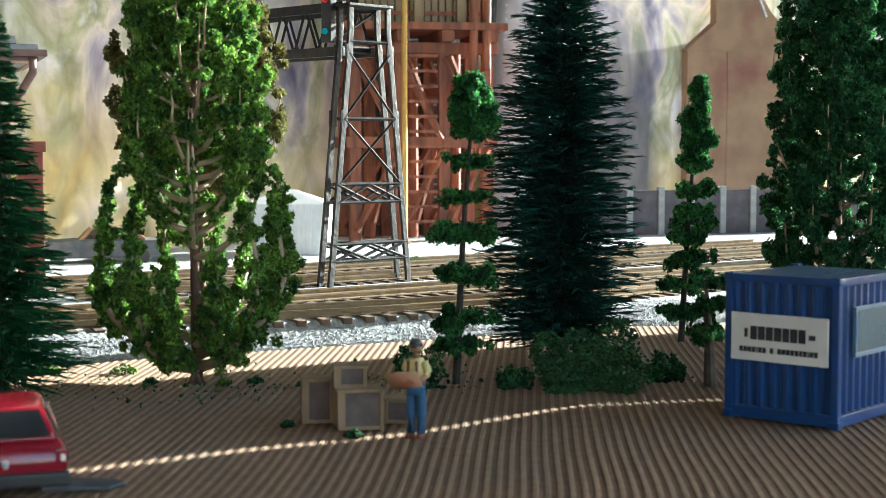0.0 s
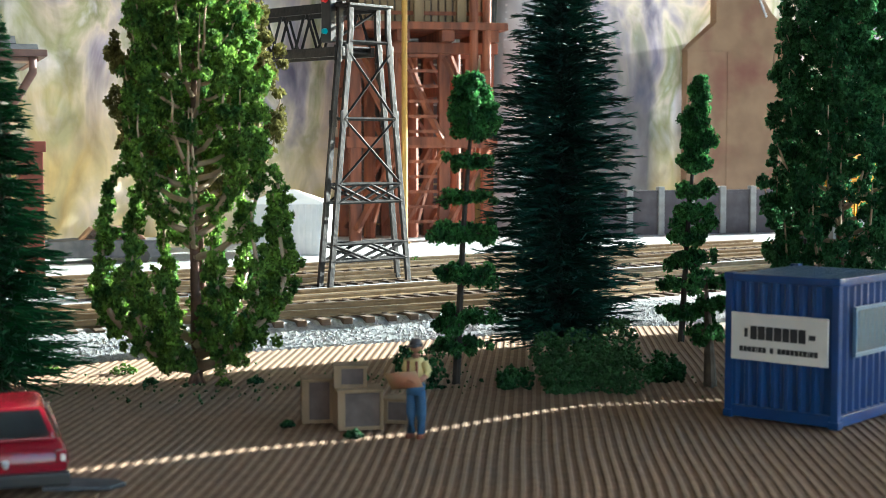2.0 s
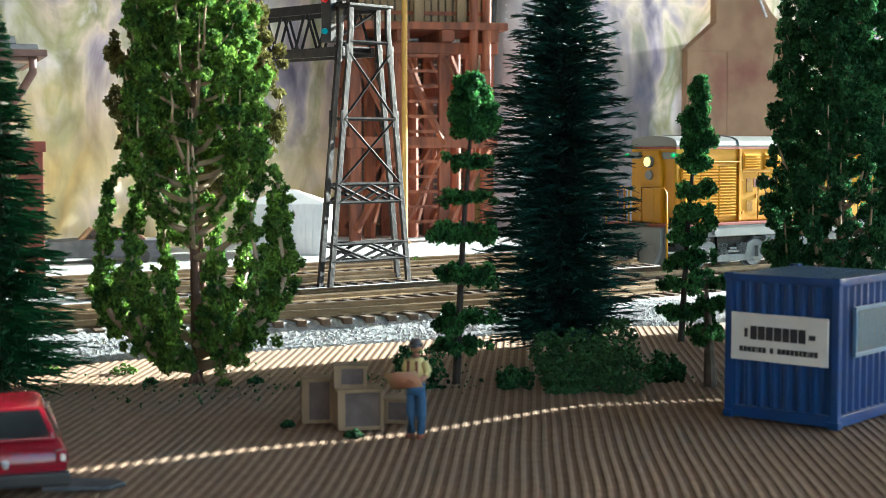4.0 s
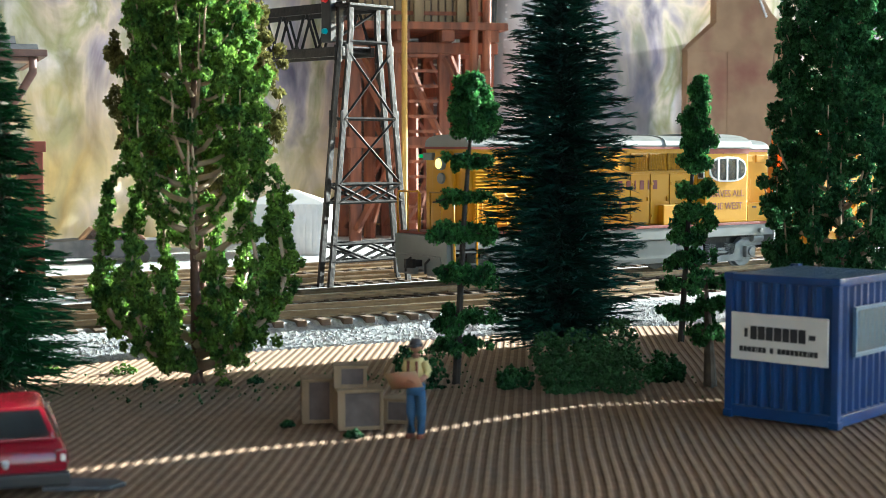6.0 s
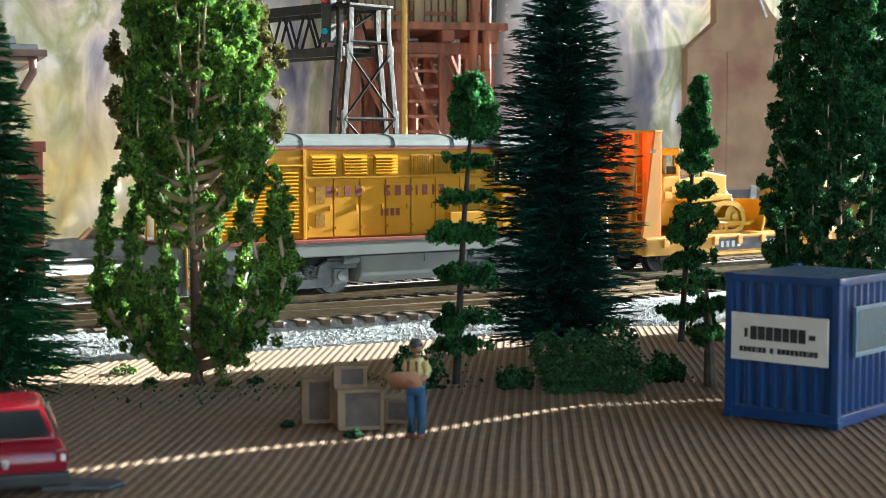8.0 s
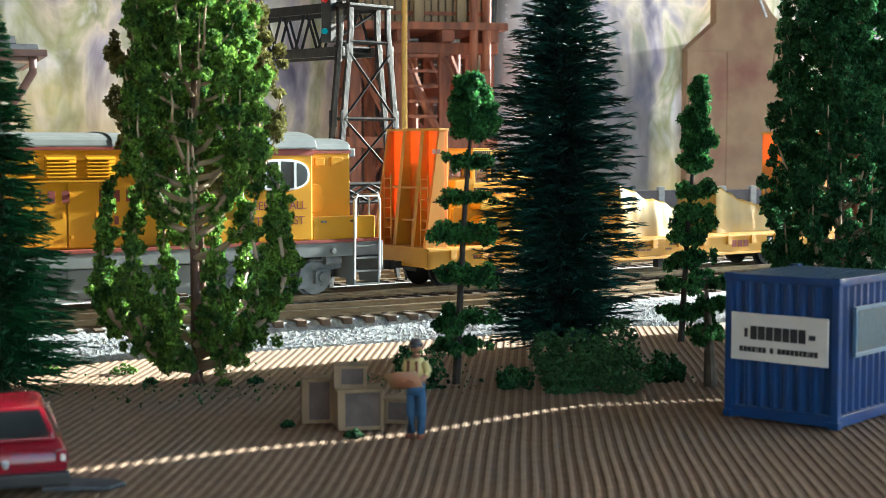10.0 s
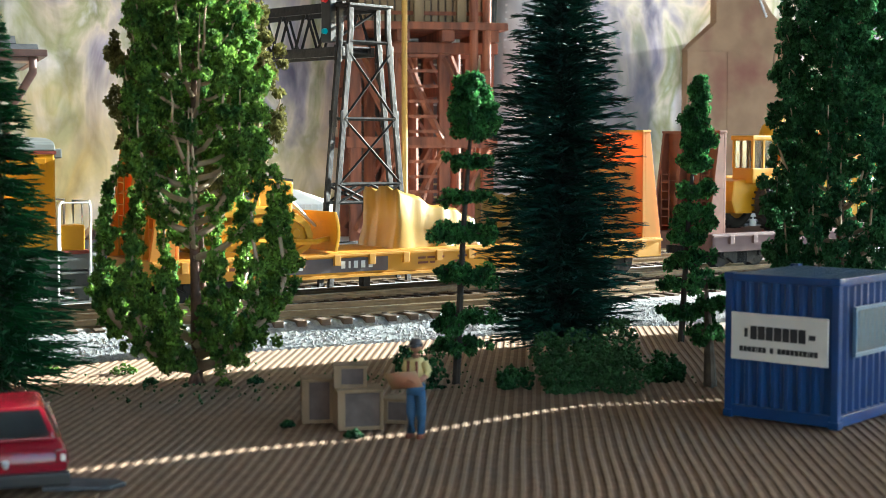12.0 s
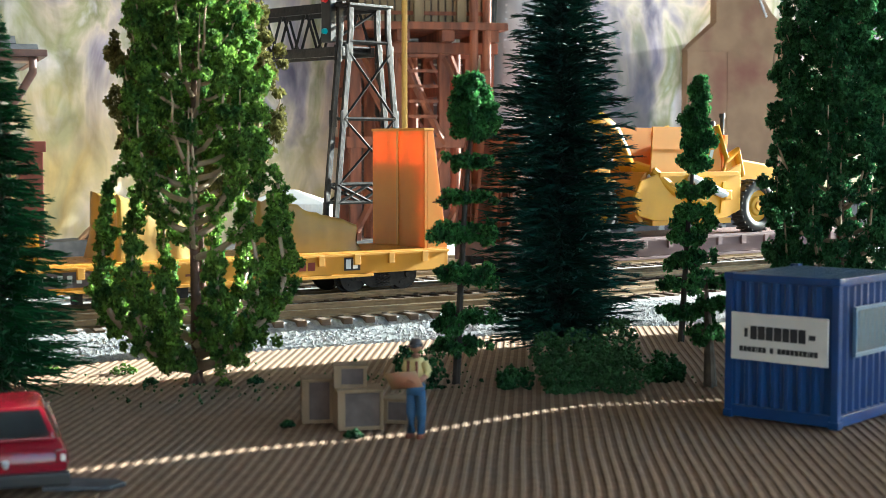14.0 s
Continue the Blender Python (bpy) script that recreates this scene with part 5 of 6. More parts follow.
def locomotive():
    th = thing("diesel_locomotive", "yellow and grey diesel hood locomotive with red stripes and lit headlight", "locomotive")
    frame_s = Shape().box(-84, 83, -16.3, 16.3, 12.6, 17)
    part("underframe", frame_s, "harbour", th, "grey side sill", bevel=0.3)
    part("stripe", Shape().box(-84.2, 83.2, -16.6, 16.6, 17, 18.0), "redstripe", th, "red stripe along the sill", bevel=0.1)
    # hood
    hood = Shape().prism(hood_section(12.2, 18, 47.2, 0.01, 3), -35.5, 75, "x")
    part("hood", hood, "yellow", th, "yellow hood", bevel=0.8)
    part("hood_stripe", Shape().box(-36, 75.2, -12.75, 12.75, 46.4, 47.3), "redstripe", th, "thin red line under the roof")
    roof = Shape().prism(hood_section(12.7, 47.3, 47.9, 3.6, 14), -36, 75, "x")
    part("hood_roof", roof, "harbour", th, "arched grey roof", bevel=0.15)
    seams = Shape()
    for x in (41, 6, -18):
        seams.prism(hood_section(12.9, 47.2, 48.1, 3.75, 14), x - 0.25, x + 0.25, "x")
    seams.box(50, 64, -6, 6, 51.3, 51.8).box(46, 49, -1.0, 1.0, 51.0, 52.2)
    part("roof_hatch", seams, "harbour", th)
    nose = Shape().prism(((-6, 18), (-6, 40), (-4, 46), (4, 46), (6, 40), (6, 18)), 75, 76.6, "x")
    part("nose_panel", nose, "yellow", th, bevel=0.5)
    # radiator screens and louvres on the near side, plain doors on both
    for i in range(3):
        louvre(th, 43.2 + i * 10, 52.4 + i * 10, 20.5, 40, 12.6, 17, name="radiator_shutter")
    part("grab_bar", Shape().path([(73, 13.6, 41.4), (41.5, 13.6, 41.4)], 0.35, None, 6), "yellow", th)
    part("door_edge", Shape().box(40.4, 41.6, 12.6, 13.5, 18, 46.4), "yellow", th, bevel=0.2)
    for x in (29.5, 17.5, 5.5):
        louvre(th, x, x + 8.6, 38.6, 44.6, 12.6, 6)
    for x in (-8, -17.5, -27):
        sc = part("screen", Shape().box(x, x + 8.2, 12.55, 12.95, 38.4, 44.8), "screen", th, "fine mesh screen in a yellow frame", bevel=0.1)
        wire = Shape().tube((0, 13.0, 38.8), (0, 13.0, 44.4), 0.14, None, 4).mesh("wire", ("yellow",))
        for i in range(9):
            part("wire", wire, "yellow", sc).matrix_basis = pose((x + 0.6 + i * 0.85) * MM, 0, 0)
    for k, x in enumerate((30.5, 20.5, 10.5, 0.5, -9.5, -19.5, -29.5)):
        for y0, y1 in ((12.6, 12.95), (-12.95, -12.6)):
            d = part("door", Shape().box(x, x + 9.4, y0, y1, 18.6, 37.2), "yellow", th, bevel=0.15)
            if y0 > 0:
                part("latch", Shape().box(x + 0.8, x + 1.4, 12.95, 13.5, 27.0, 28.6).box(x + 8.0, x + 9.0, 12.95, 13.3, 21, 22).box(x + 8.0, x + 9.0, 12.95, 13.3, 33, 34), "yellow", d, bevel=0.1)
                if k in (0, 6):
                    part("grille", Shape().box(x + 3, x + 6.4, 12.95, 13.2, 22, 26).box(x + 3, x + 6.4, 12.95, 13.2, 29.5, 34.5), "screen", d)
    part("rain_strip", Shape().box(-36, 41, 12.6, 13.6, 37.3, 37.8), "yellow", th)
    part("battery_box", Shape().box(-36, -14, 12.6, 16.0, 18, 25.5), "yellow", th, "yellow box on the walkway", bevel=0.4)
    bars(th, "letter_bar", 37, (2.2, 2.2, 0.7, 2.2, 2.2, -5.0, 2.1, 2.2, 2.1, 0.7, 2.0, 0.7, 2.1), 12.97, 31.4, 34.8, "maroon", 2.0, "maroon lettering as plain bars")
    bars(th, "number_bar", 12, (0.8, 1.3, 1.3, 1.3), 12.97, 24.8, 27.2, "maroon", 0.9, "maroon number as plain bars")
    # cab, and the short hood behind it on a full-width box
    cab = Shape().prism(hood_section(16.4, 18, 46.4, 0.01, 3), -59, -35.5, "x")
    part("cab", cab, "yellow", th, "yellow cab", bevel=0.6)
    part("cab_stripe", Shape().box(-59.2, -35.3, -16.55, 16.55, 44.6, 46.5), "redstripe", th)
    part("cab_roof", Shape().prism(hood_section(17.3, 46.6, 47.2, 5.0, 14), -60, -34.5, "x"), "harbour", th, "arched grey cab roof", bevel=0.2)
    win = part("cab_window", Shape().prism(oval(-47.4, 38.6, 10.2, 4.9), 16.4, 16.9), "white", th, "oval side window in a white frame", bevel=0.15)
    part("pane", Shape().prism(oval(-47.4, 38.6, 9.4, 4.2), 16.92, 17.0), "glassdark", win)
    part("glazing_bar", Shape().box(-47.0, -46.2, 16.95, 17.3, 34.4, 42.8).box(-52.6, -51.8, 16.95, 17.3, 34.4, 42.8).box(-42.2, -41.4, 16.95, 17.3, 34.4, 42.8), "white", win)
    for e in (-1, 1):
        w = part("front_window", Shape().box(-35.5, -35.0, e * 12.9 if e > 0 else -16.0, 16.0 if e > 0 else -12.9, 35, 43), "white", th, "narrow cab front window")
        part("pane", Shape().box(-35.0, -34.8, 13.3 if e > 0 else -15.6, 15.6 if e > 0 else -13.3, 35.5, 42.5), "glassdark", w)
    words(th, "slogan", "SERVES ALL", -47.2, 16.45, 28.0, 3.75, "maroon", "maroon slogan on the cab side")
    words(th, "slogan", "THE WEST", -47.2, 16.45, 23.2, 3.75, "maroon", "maroon slogan on the cab side")
    part("short_hood", Shape().prism(hood_section(11.5, 18, 46.0, 0.01, 3), -76, -59, "x"), "yellow", th, "narrow yellow hood behind the cab", bevel=0.8)
    part("hood_stripe", Shape().box(-76.2, -59, -11.65, 11.65, 45.2, 46.1), "redstripe", th)
    part("short_hood_roof", Shape().prism(hood_section(11.6, 46.1, 46.6, 3.4, 14), -76, -59, "x"), "harbour", th, bevel=0.3)
    part("side_box", Shape().box(-82.5, -59.2, 11.4, 16.2, 18, 25.2), "yellow", th, "full-width yellow box beside the short hood", bevel=0.4)
    part("handle", Shape().box(-64, -62, 16.2, 16.5, 23.4, 24).box(-75, -73, 16.2, 16.5, 23.4, 24), "ink", th)
    part("vent", Shape().box(-66, -62.5, 11.4, 12.1, 41.2, 43.8).box(-73, -68.5, 11.4, 12.0, 41.0, 44.0), "yellow", th, bevel=0.2)
    part("round_hatch", Shape().prism(oval(-62.4, 31, 3.0, 4.6), 11.4, 12.4), "yellow", th, bevel=0.3)
    # lamps on the nose
    house = part("headlight_housing", Shape().tube((76.4, 0, 41.5), (78.2, 0, 41.5), 2.3, 2.3, 20).tube((76.4, 0, 36.4), (77.6, 0, 36.4), 1.9, 1.9, 18), "harbour", th, "grey round lamp housing", bevel=0.2)
    part("lens", Shape().tube((77.9, 0, 41.5), (78.5, 0, 41.5), 1.9, 1.7, 18), "lamp", house, "glowing yellow headlight lens")
    for e in (-1, 1):
        box_ = part("number_board", Shape().box(72, 76.5, e * 9.2 - 2.8, e * 9.2 + 2.8, 42.6, 45.2), "harbour", th, bevel=0.3)
        part("marker_lamp", Shape().tube((76.4, e * 12.5, 44.0), (77.6, e * 12.5, 44.0), 0.75, 0.6, 12), "marker", box_, "green glowing marker lamp")
        part("marker_lamp", Shape().tube((74.5, e * 12.4, 44.0), (74.5, e * 13.6, 44.0), 0.75, 0.6, 12), "marker", box_, "green glowing marker lamp")
    rear = part("rear_lamp_box", Shape().box(-79, -75.5, -3.5, 3.5, 44.6, 48.0).box(-78, -75.5, 6, 11.4, 44.0, 46.8), "harbour", th, bevel=0.4)
    # ends: pilots, steps, rails
    for e in (1, -1):
        s = Shape().prism(((-15.5, 17), (15.5, 17), (15.5, 9), (12.5, 3.2), (4, 3.2), (3.4, 6), (-3.4, 6), (-4, 3.2), (-12.5, 3.2), (-15.5, 9)), min(e * 84, e * 86), max(e * 84, e * 86), "x")
        p = part("pilot", s, "harbour", th, "grey end plate", bevel=0.3)
        part("uncoupling_lever", Shape().path([(e * 87, -13, 10), (e * 87, 0, 10.4), (e * 87, 13, 10), (e * 87, 14, 7)], 0.25, None, 5), "harbour", p)
        part("air_hose", Shape().path([(e * 86, 5.5, 9), (e * 88, 5.8, 7.5), (e * 88, 6, 4.2)], 0.45, None, 6).path([(e * 86, -5.5, 9), (e * 88, -5.8, 7.5), (e * 88, -6, 4.2)], 0.45, None, 6), "black", p)
        coupler(th, e * 84, e)
        for side in (-1, 1):
            for i, z in enumerate((3.0, 7.2, 11.4, 15.2)):
                part("step", Shape().box(e * 74.5 if e > 0 else -83, 83 if e > 0 else e * 74.5, side * 14.2 - 2.6, side * 14.2 + 2.6, z, z + 0.6), "harbour", th)
            part("step_side", Shape().box(min(e * 74, e * 74.6), max(e * 74, e * 74.6), side * 14.2 - 2.6, side * 14.2 + 2.6, 3, 17).box(min(e * 83.2, e * 83.8), max(e * 83.2, e * 83.8), side * 14.2 - 2.6, side * 14.2 + 2.6, 3, 17), "harbour", th)
            rail = Shape()
            rail.path([(e * 74.2, side * 16.8, 5), (e * 74.2, side * 16.8, 30.5), (e * 75.2, side * 16.8, 31.6), (e * 76, side * 16.0, 31.7)], 0.38, None, 6)
            rail.path([(e * 83.6, side * 16.8, 5), (e * 84.0, side * 16.6, 30), (e * 84.2, side * 15.4, 31.8), (e * 84.2, side * 3.5, 31.8), (e * 84.2, side * 3.5, 18)], 0.38, None, 6)
            rail.path([(e * 84.2, side * 10, 18), (e * 84.2, side * 10, 31.8)], 0.3, None, 6)
            part("handrail", rail, "white" if e < 0 else "yellow", th, smooth=True)
    part("walkway_rail", Shape().path([(72, 16.4, 18), (72, 16.4, 30), (71, 16.4, 31), (62, 16.4, 31), (61, 16.4, 30), (61, 16.4, 18)], 0.35, None, 6), "yellow", th)
    part("rear_deck_rail", Shape().path([(-75, 16.4, 18), (-75, 16.4, 31.5), (-83.5, 16.4, 31.5)], 0.35, None, 6), "white", th)
    # tank, air reservoirs and trucks
    part("fuel_tank", Shape().prism(((-12.5, 3.4), (-14.8, 5.6), (-14.8, 12.4), (14.8, 12.4), (14.8, 5.6), (12.5, 3.4)), -22, 21, "x"), "harbour", th, "grey fuel tank", bevel=0.7)
    part("tank_strap", Shape().box(-22.2, 21.2, 14.7, 15.0, 11.2, 12.0).box(-5, -4, 14.7, 15.3, 9.5, 12.5), "harbour", th)
    part("sand_filler", Shape().tube((58, 16.2, 14.4), (58, 17.6, 14.4), 1.2, 1.2, 12).tube((-66, 16.2, 14.4), (-66, 17.6, 14.4), 0.9, 0.9, 12), "harbour", th, bevel=0.2)
    wheel = axle_mesh(6.0, "truckgrey")
    for cx in (44, -48):
        for side in (1, -1):
            y0, y1 = (10.2, 12.2) if side > 0 else (-12.2, -10.2)
            s = Shape()
            s.prism(((cx - 24, 8.4), (cx - 24, 10.4), (cx - 12, 10.8), (cx - 9, 9.4), (cx - 8, 5.2), (cx + 8, 5.2), (cx + 9, 9.4), (cx + 12, 10.8), (cx + 24, 10.4), (cx + 24, 8.4),
                     (cx + 20, 8.0), (cx + 20, 4.0), (cx + 13.5, 4.0), (cx + 12, 2.4), (cx - 12, 2.4), (cx - 13.5, 4.0), (cx - 20, 4.0), (cx - 20, 8.0)), y0, y1)
            f = part("side_frame", s, "truckgrey", th, "silver grey truck side frame", bevel=0.35)
            o = y1 if side > 0 else y0
            for e in (-16, 16):
                part("journal_box", Shape().box(cx + e - 2.6, cx + e + 2.6, min(o, o + side * 1.8), max(o, o + side * 1.8), 3.8, 8.2).tube((cx + e, o, 6), (cx + e, o + side * 2.5, 6), 2.0, 1.7, 14), "truckgrey", f, bevel=0.3)
            sp = Shape()
            for dx in (-6.5, -4, 4, 6.5):
                spring(sp, cx + dx, o + side * 0.2, 5.4, 9.6, 1.0)
            part("spring", sp, "truckgrey", f)
            part("leaf_spring", Shape().box(cx - 3, cx + 3, min(o, o + side * 1.0), max(o, o + side * 1.0), 6.0, 6.9).box(cx - 2, cx + 2, min(o, o + side * 1.0), max(o, o + side * 1.0), 7.1, 8.0), "truckgrey", f, bevel=0.1)
            for e in (-1, 1):
                cyl = Shape().tube((cx + e * 17, o + side * 0.6, 11.4), (cx + e * 23, o + side * 0.6, 11.4), 1.7, 1.7, 14).tube((cx + e * 12, o, 11.4), (cx + e * 17, o, 11.4), 0.5, 0.5, 8)
                part("brake_cylinder", cyl, "truckgrey", f, bevel=0.15)
        part("bolster", Shape().box(cx - 6, cx + 6, -10, 10, 6, 12.6), "darkmetal", th)
        for e in (-16, 16):
            add_axle(wheel, th, cx + e, 6.0)
    part("underfloor", Shape().box(-72, 72, -9, 9, 9, 12.6), "black", th)
    return th


def oval(cx, cz, a, b, n=24):
    return [(cx + math.copysign(abs(math.cos(i * math.tau / n)) ** 0.75 * a, math.cos(i * math.tau / n)), cz + math.copysign(abs(math.sin(i * math.tau / n)) ** 0.75 * b, math.sin(i * math.tau / n))) for i in range(n)]


def bulkhead(parent, x, way, sheet, post):
    """An end wall on a flat car: inner sheet, posts behind it, tapered cheeks and a ladder. way: towards the car's end."""
    lo, hi = sorted((x, x + way * 1.2))
    b = part("bulkhead", Shape().box(lo, hi, -15.6, 15.6, 13.6, 53), sheet, parent, "tall end bulkhead of thin sheet", bevel=0.2)
    for y in (-15.6, 14.4):
        s = Shape().prism(((x + way * 1.2, 13.6), (x + way * 9.5, 13.6), (x + way * 8.4, 20), (x + way * 3.6, 52.6), (x + way * 1.2, 53)), y, y + 1.2)
        part("cheek", s, sheet, b, bevel=0.15)
    for y in (-6.4, 4.4):
        s = Shape().prism(((x + way * 1.2, 13.6), (x + way * 7.5, 13.6), (x + way * 3.2, 52.6), (x + way * 1.2, 53)), y, y + 2.0)
        part("post", s, post, b, bevel=0.15)
    part("cap", Shape().box(min(x - way * 0.3, x + way * 3.8), max(x - way * 0.3, x + way * 3.8), -15.8, 15.8, 52.6, 53.5), post, b, bevel=0.15)
    part("centre_strip", Shape().box(min(x, x - way * 0.35), max(x, x - way * 0.35), -0.5, 0.5, 13.8, 52.6), post, b)
    for z in (22, 33):
        part("rail_bar", Shape().box(min(x + way * 1.2, x + way * 5), max(x + way * 1.2, x + way * 5), -14.4, 14.4, z, z + 0.8), post, b)
    for y in (8.5, -13.5):
        s = Shape().box(x + way * 6.2 - 0.2, x + way * 6.2 + 0.2, y, y + 0.5, 14, 38).box(x + way * 6.2 - 0.2, x + way * 6.2 + 0.2, y + 4.2, y + 4.7, 14, 38)
        for i in range(7):
            s.tube((x + way * 6.2, y, 16 + i * 3.4), (x + way * 6.2, y + 4.5, 16 + i * 3.4), 0.22, None, 5)
        part("ladder", s, post, b)
    return b


def flat_body(th, x0, x1, body, deck):
    L = x1 - x0
    s = Shape().box(x0, x1, 14.6, 16.4, 6.6, 13.2).box(x0, x1, -16.4, -14.6, 6.6, 13.2).box(x0, x0 + 1.5, -16.4, 16.4, 7, 13.2).box(x1 - 1.5, x1, -16.4, 16.4, 7, 13.2)
    part("side_sill", s, body, th, bevel=0.25)
    part("flange", Shape().box(x0, x1, 16.4, 17.2, 12.4, 13.2).box(x0 + 30, x1 - 30, 14.4, 16.8, 5.6, 6.6), body, th, bevel=0.1)
    part("deck", Shape().box(x0, x1, -16.2, 16.2, 12.4, 13.6), deck, th, "planked deck", bevel=0.15)
    part("centre_sill", Shape().box(x0 + 4, x1 - 4, -4, 4, 5, 12.4).box(x0 + 34, x1 - 34, -9, 9, 7, 12.4), "darkmetal", th)
    n = int(L // 13)
    pocket = Shape().box(-1.1, 1.1, 16.4, 17.6, 9.6, 13.0).mesh("stake_pocket", (body,), 0.15)
    for i in range(n):
        ob = part("stake_pocket", pocket, body, th)
        ob.matrix_basis = pose((x0 + 10 + i * (L - 20) / (n - 1)) * MM, 0, 0)
    plank = Shape().box(-2.1, 2.1, -16, 16, 13.6, 13.75).mesh("plank", (deck,))
    for i in range(int(L // 4.5)):
        ob = part("plank", plank, deck, th)
        ob.matrix_basis = pose((x0 + 3 + i * 4.5) * MM, 0, 0)


def flat_car():
    th = thing("bulkhead_flat_car", "yellow flat car with tall orange end bulkheads carrying machinery", "rail car")
    flat_body(th, -103, 103, "caryellow", "caryellow")
    bulkhead(th, 94, 1, "orange", "caryellow")
    bulkhead(th, -94, -1, "orange", "caryellow")
    data = axle_mesh(5.2, "darkmetal")
    for cx in (80, -80):
        freight_truck(th, cx, data)
    for e in (1, -1):
        coupler(th, e * 101, e)
    part("air_tank", Shape().tube((-16, 12, 4.6), (-26, 12, 4.6), 2.6, 2.6, 16), "caryellow", th, "yellow air tank", bevel=0.4, smooth=False)
    for x in (24, -9.5):
        part("queen_post", Shape().box(x, x + 2.5, 9, 12, 2.0, 7), "darkmetal", th)
    panel = part("mark_panel", Shape().box(20, 66, 16.42, 16.55, 7.4, 11.9), "panel", th, "dark panel with light marks")
    bars(panel, "mark_bar", 63, (1.5, 1.5, 1.6, 1.7), 16.56, 8.6, 10.9, "white", 1.5, "white marks as plain bars")
    bars(panel, "mark_bar", 38, (1.5, 0.7, 1.5, 1.5, 1.5), 16.56, 8.6, 10.9, "white", 1.3, "white number as plain bars")
    bars(th, "data_bar", 84, (2, 3, 2), 16.45, 9.6, 10.6, "brown", 0.6)
    bars(th, "data_bar", 8, (3, 4, 2, -4, 4, 3), 16.45, 10.4, 11.1, "brown", 0.8)
    bars(th, "data_bar", 8, (4, 2, -6, 3), 16.45, 8.8, 9.5, "brown", 0.8)
    bars(th, "mark_bar", -42, (2.6, 2.6, 2.6), 16.45, 8.4, 11.0, "redstripe", 0.7, "red marks as plain bars")
    box_ = part("inspection_panel", Shape().box(-68, -62, 16.42, 16.6, 7.8, 12), "ink", th, "black inspection panel")
    bars(box_, "mark_bar", -62.6, (1.8, 1.8), 16.62, 8.4, 11.4, "white", 0.8)
    bars(th, "mark_bar", 100.5, (1.5, 1.2), 15.62, 45, 46.4, "brown", 0.4)
    return th


def brown_car():
    th = thing("flat_car", "brown flat car with a ribbed end bulkhead carrying an earth scraper", "rail car")
    flat_body(th, -102, 102, "plum", "plum")
    bulkhead(th, 94, 1, "brown", "brown")
    data = axle_mesh(5.2, "darkmetal")
    for cx in (80, -80):
        freight_truck(th, cx, data)
    for e in (1, -1):
        coupler(th, e * 101, e)
    return th


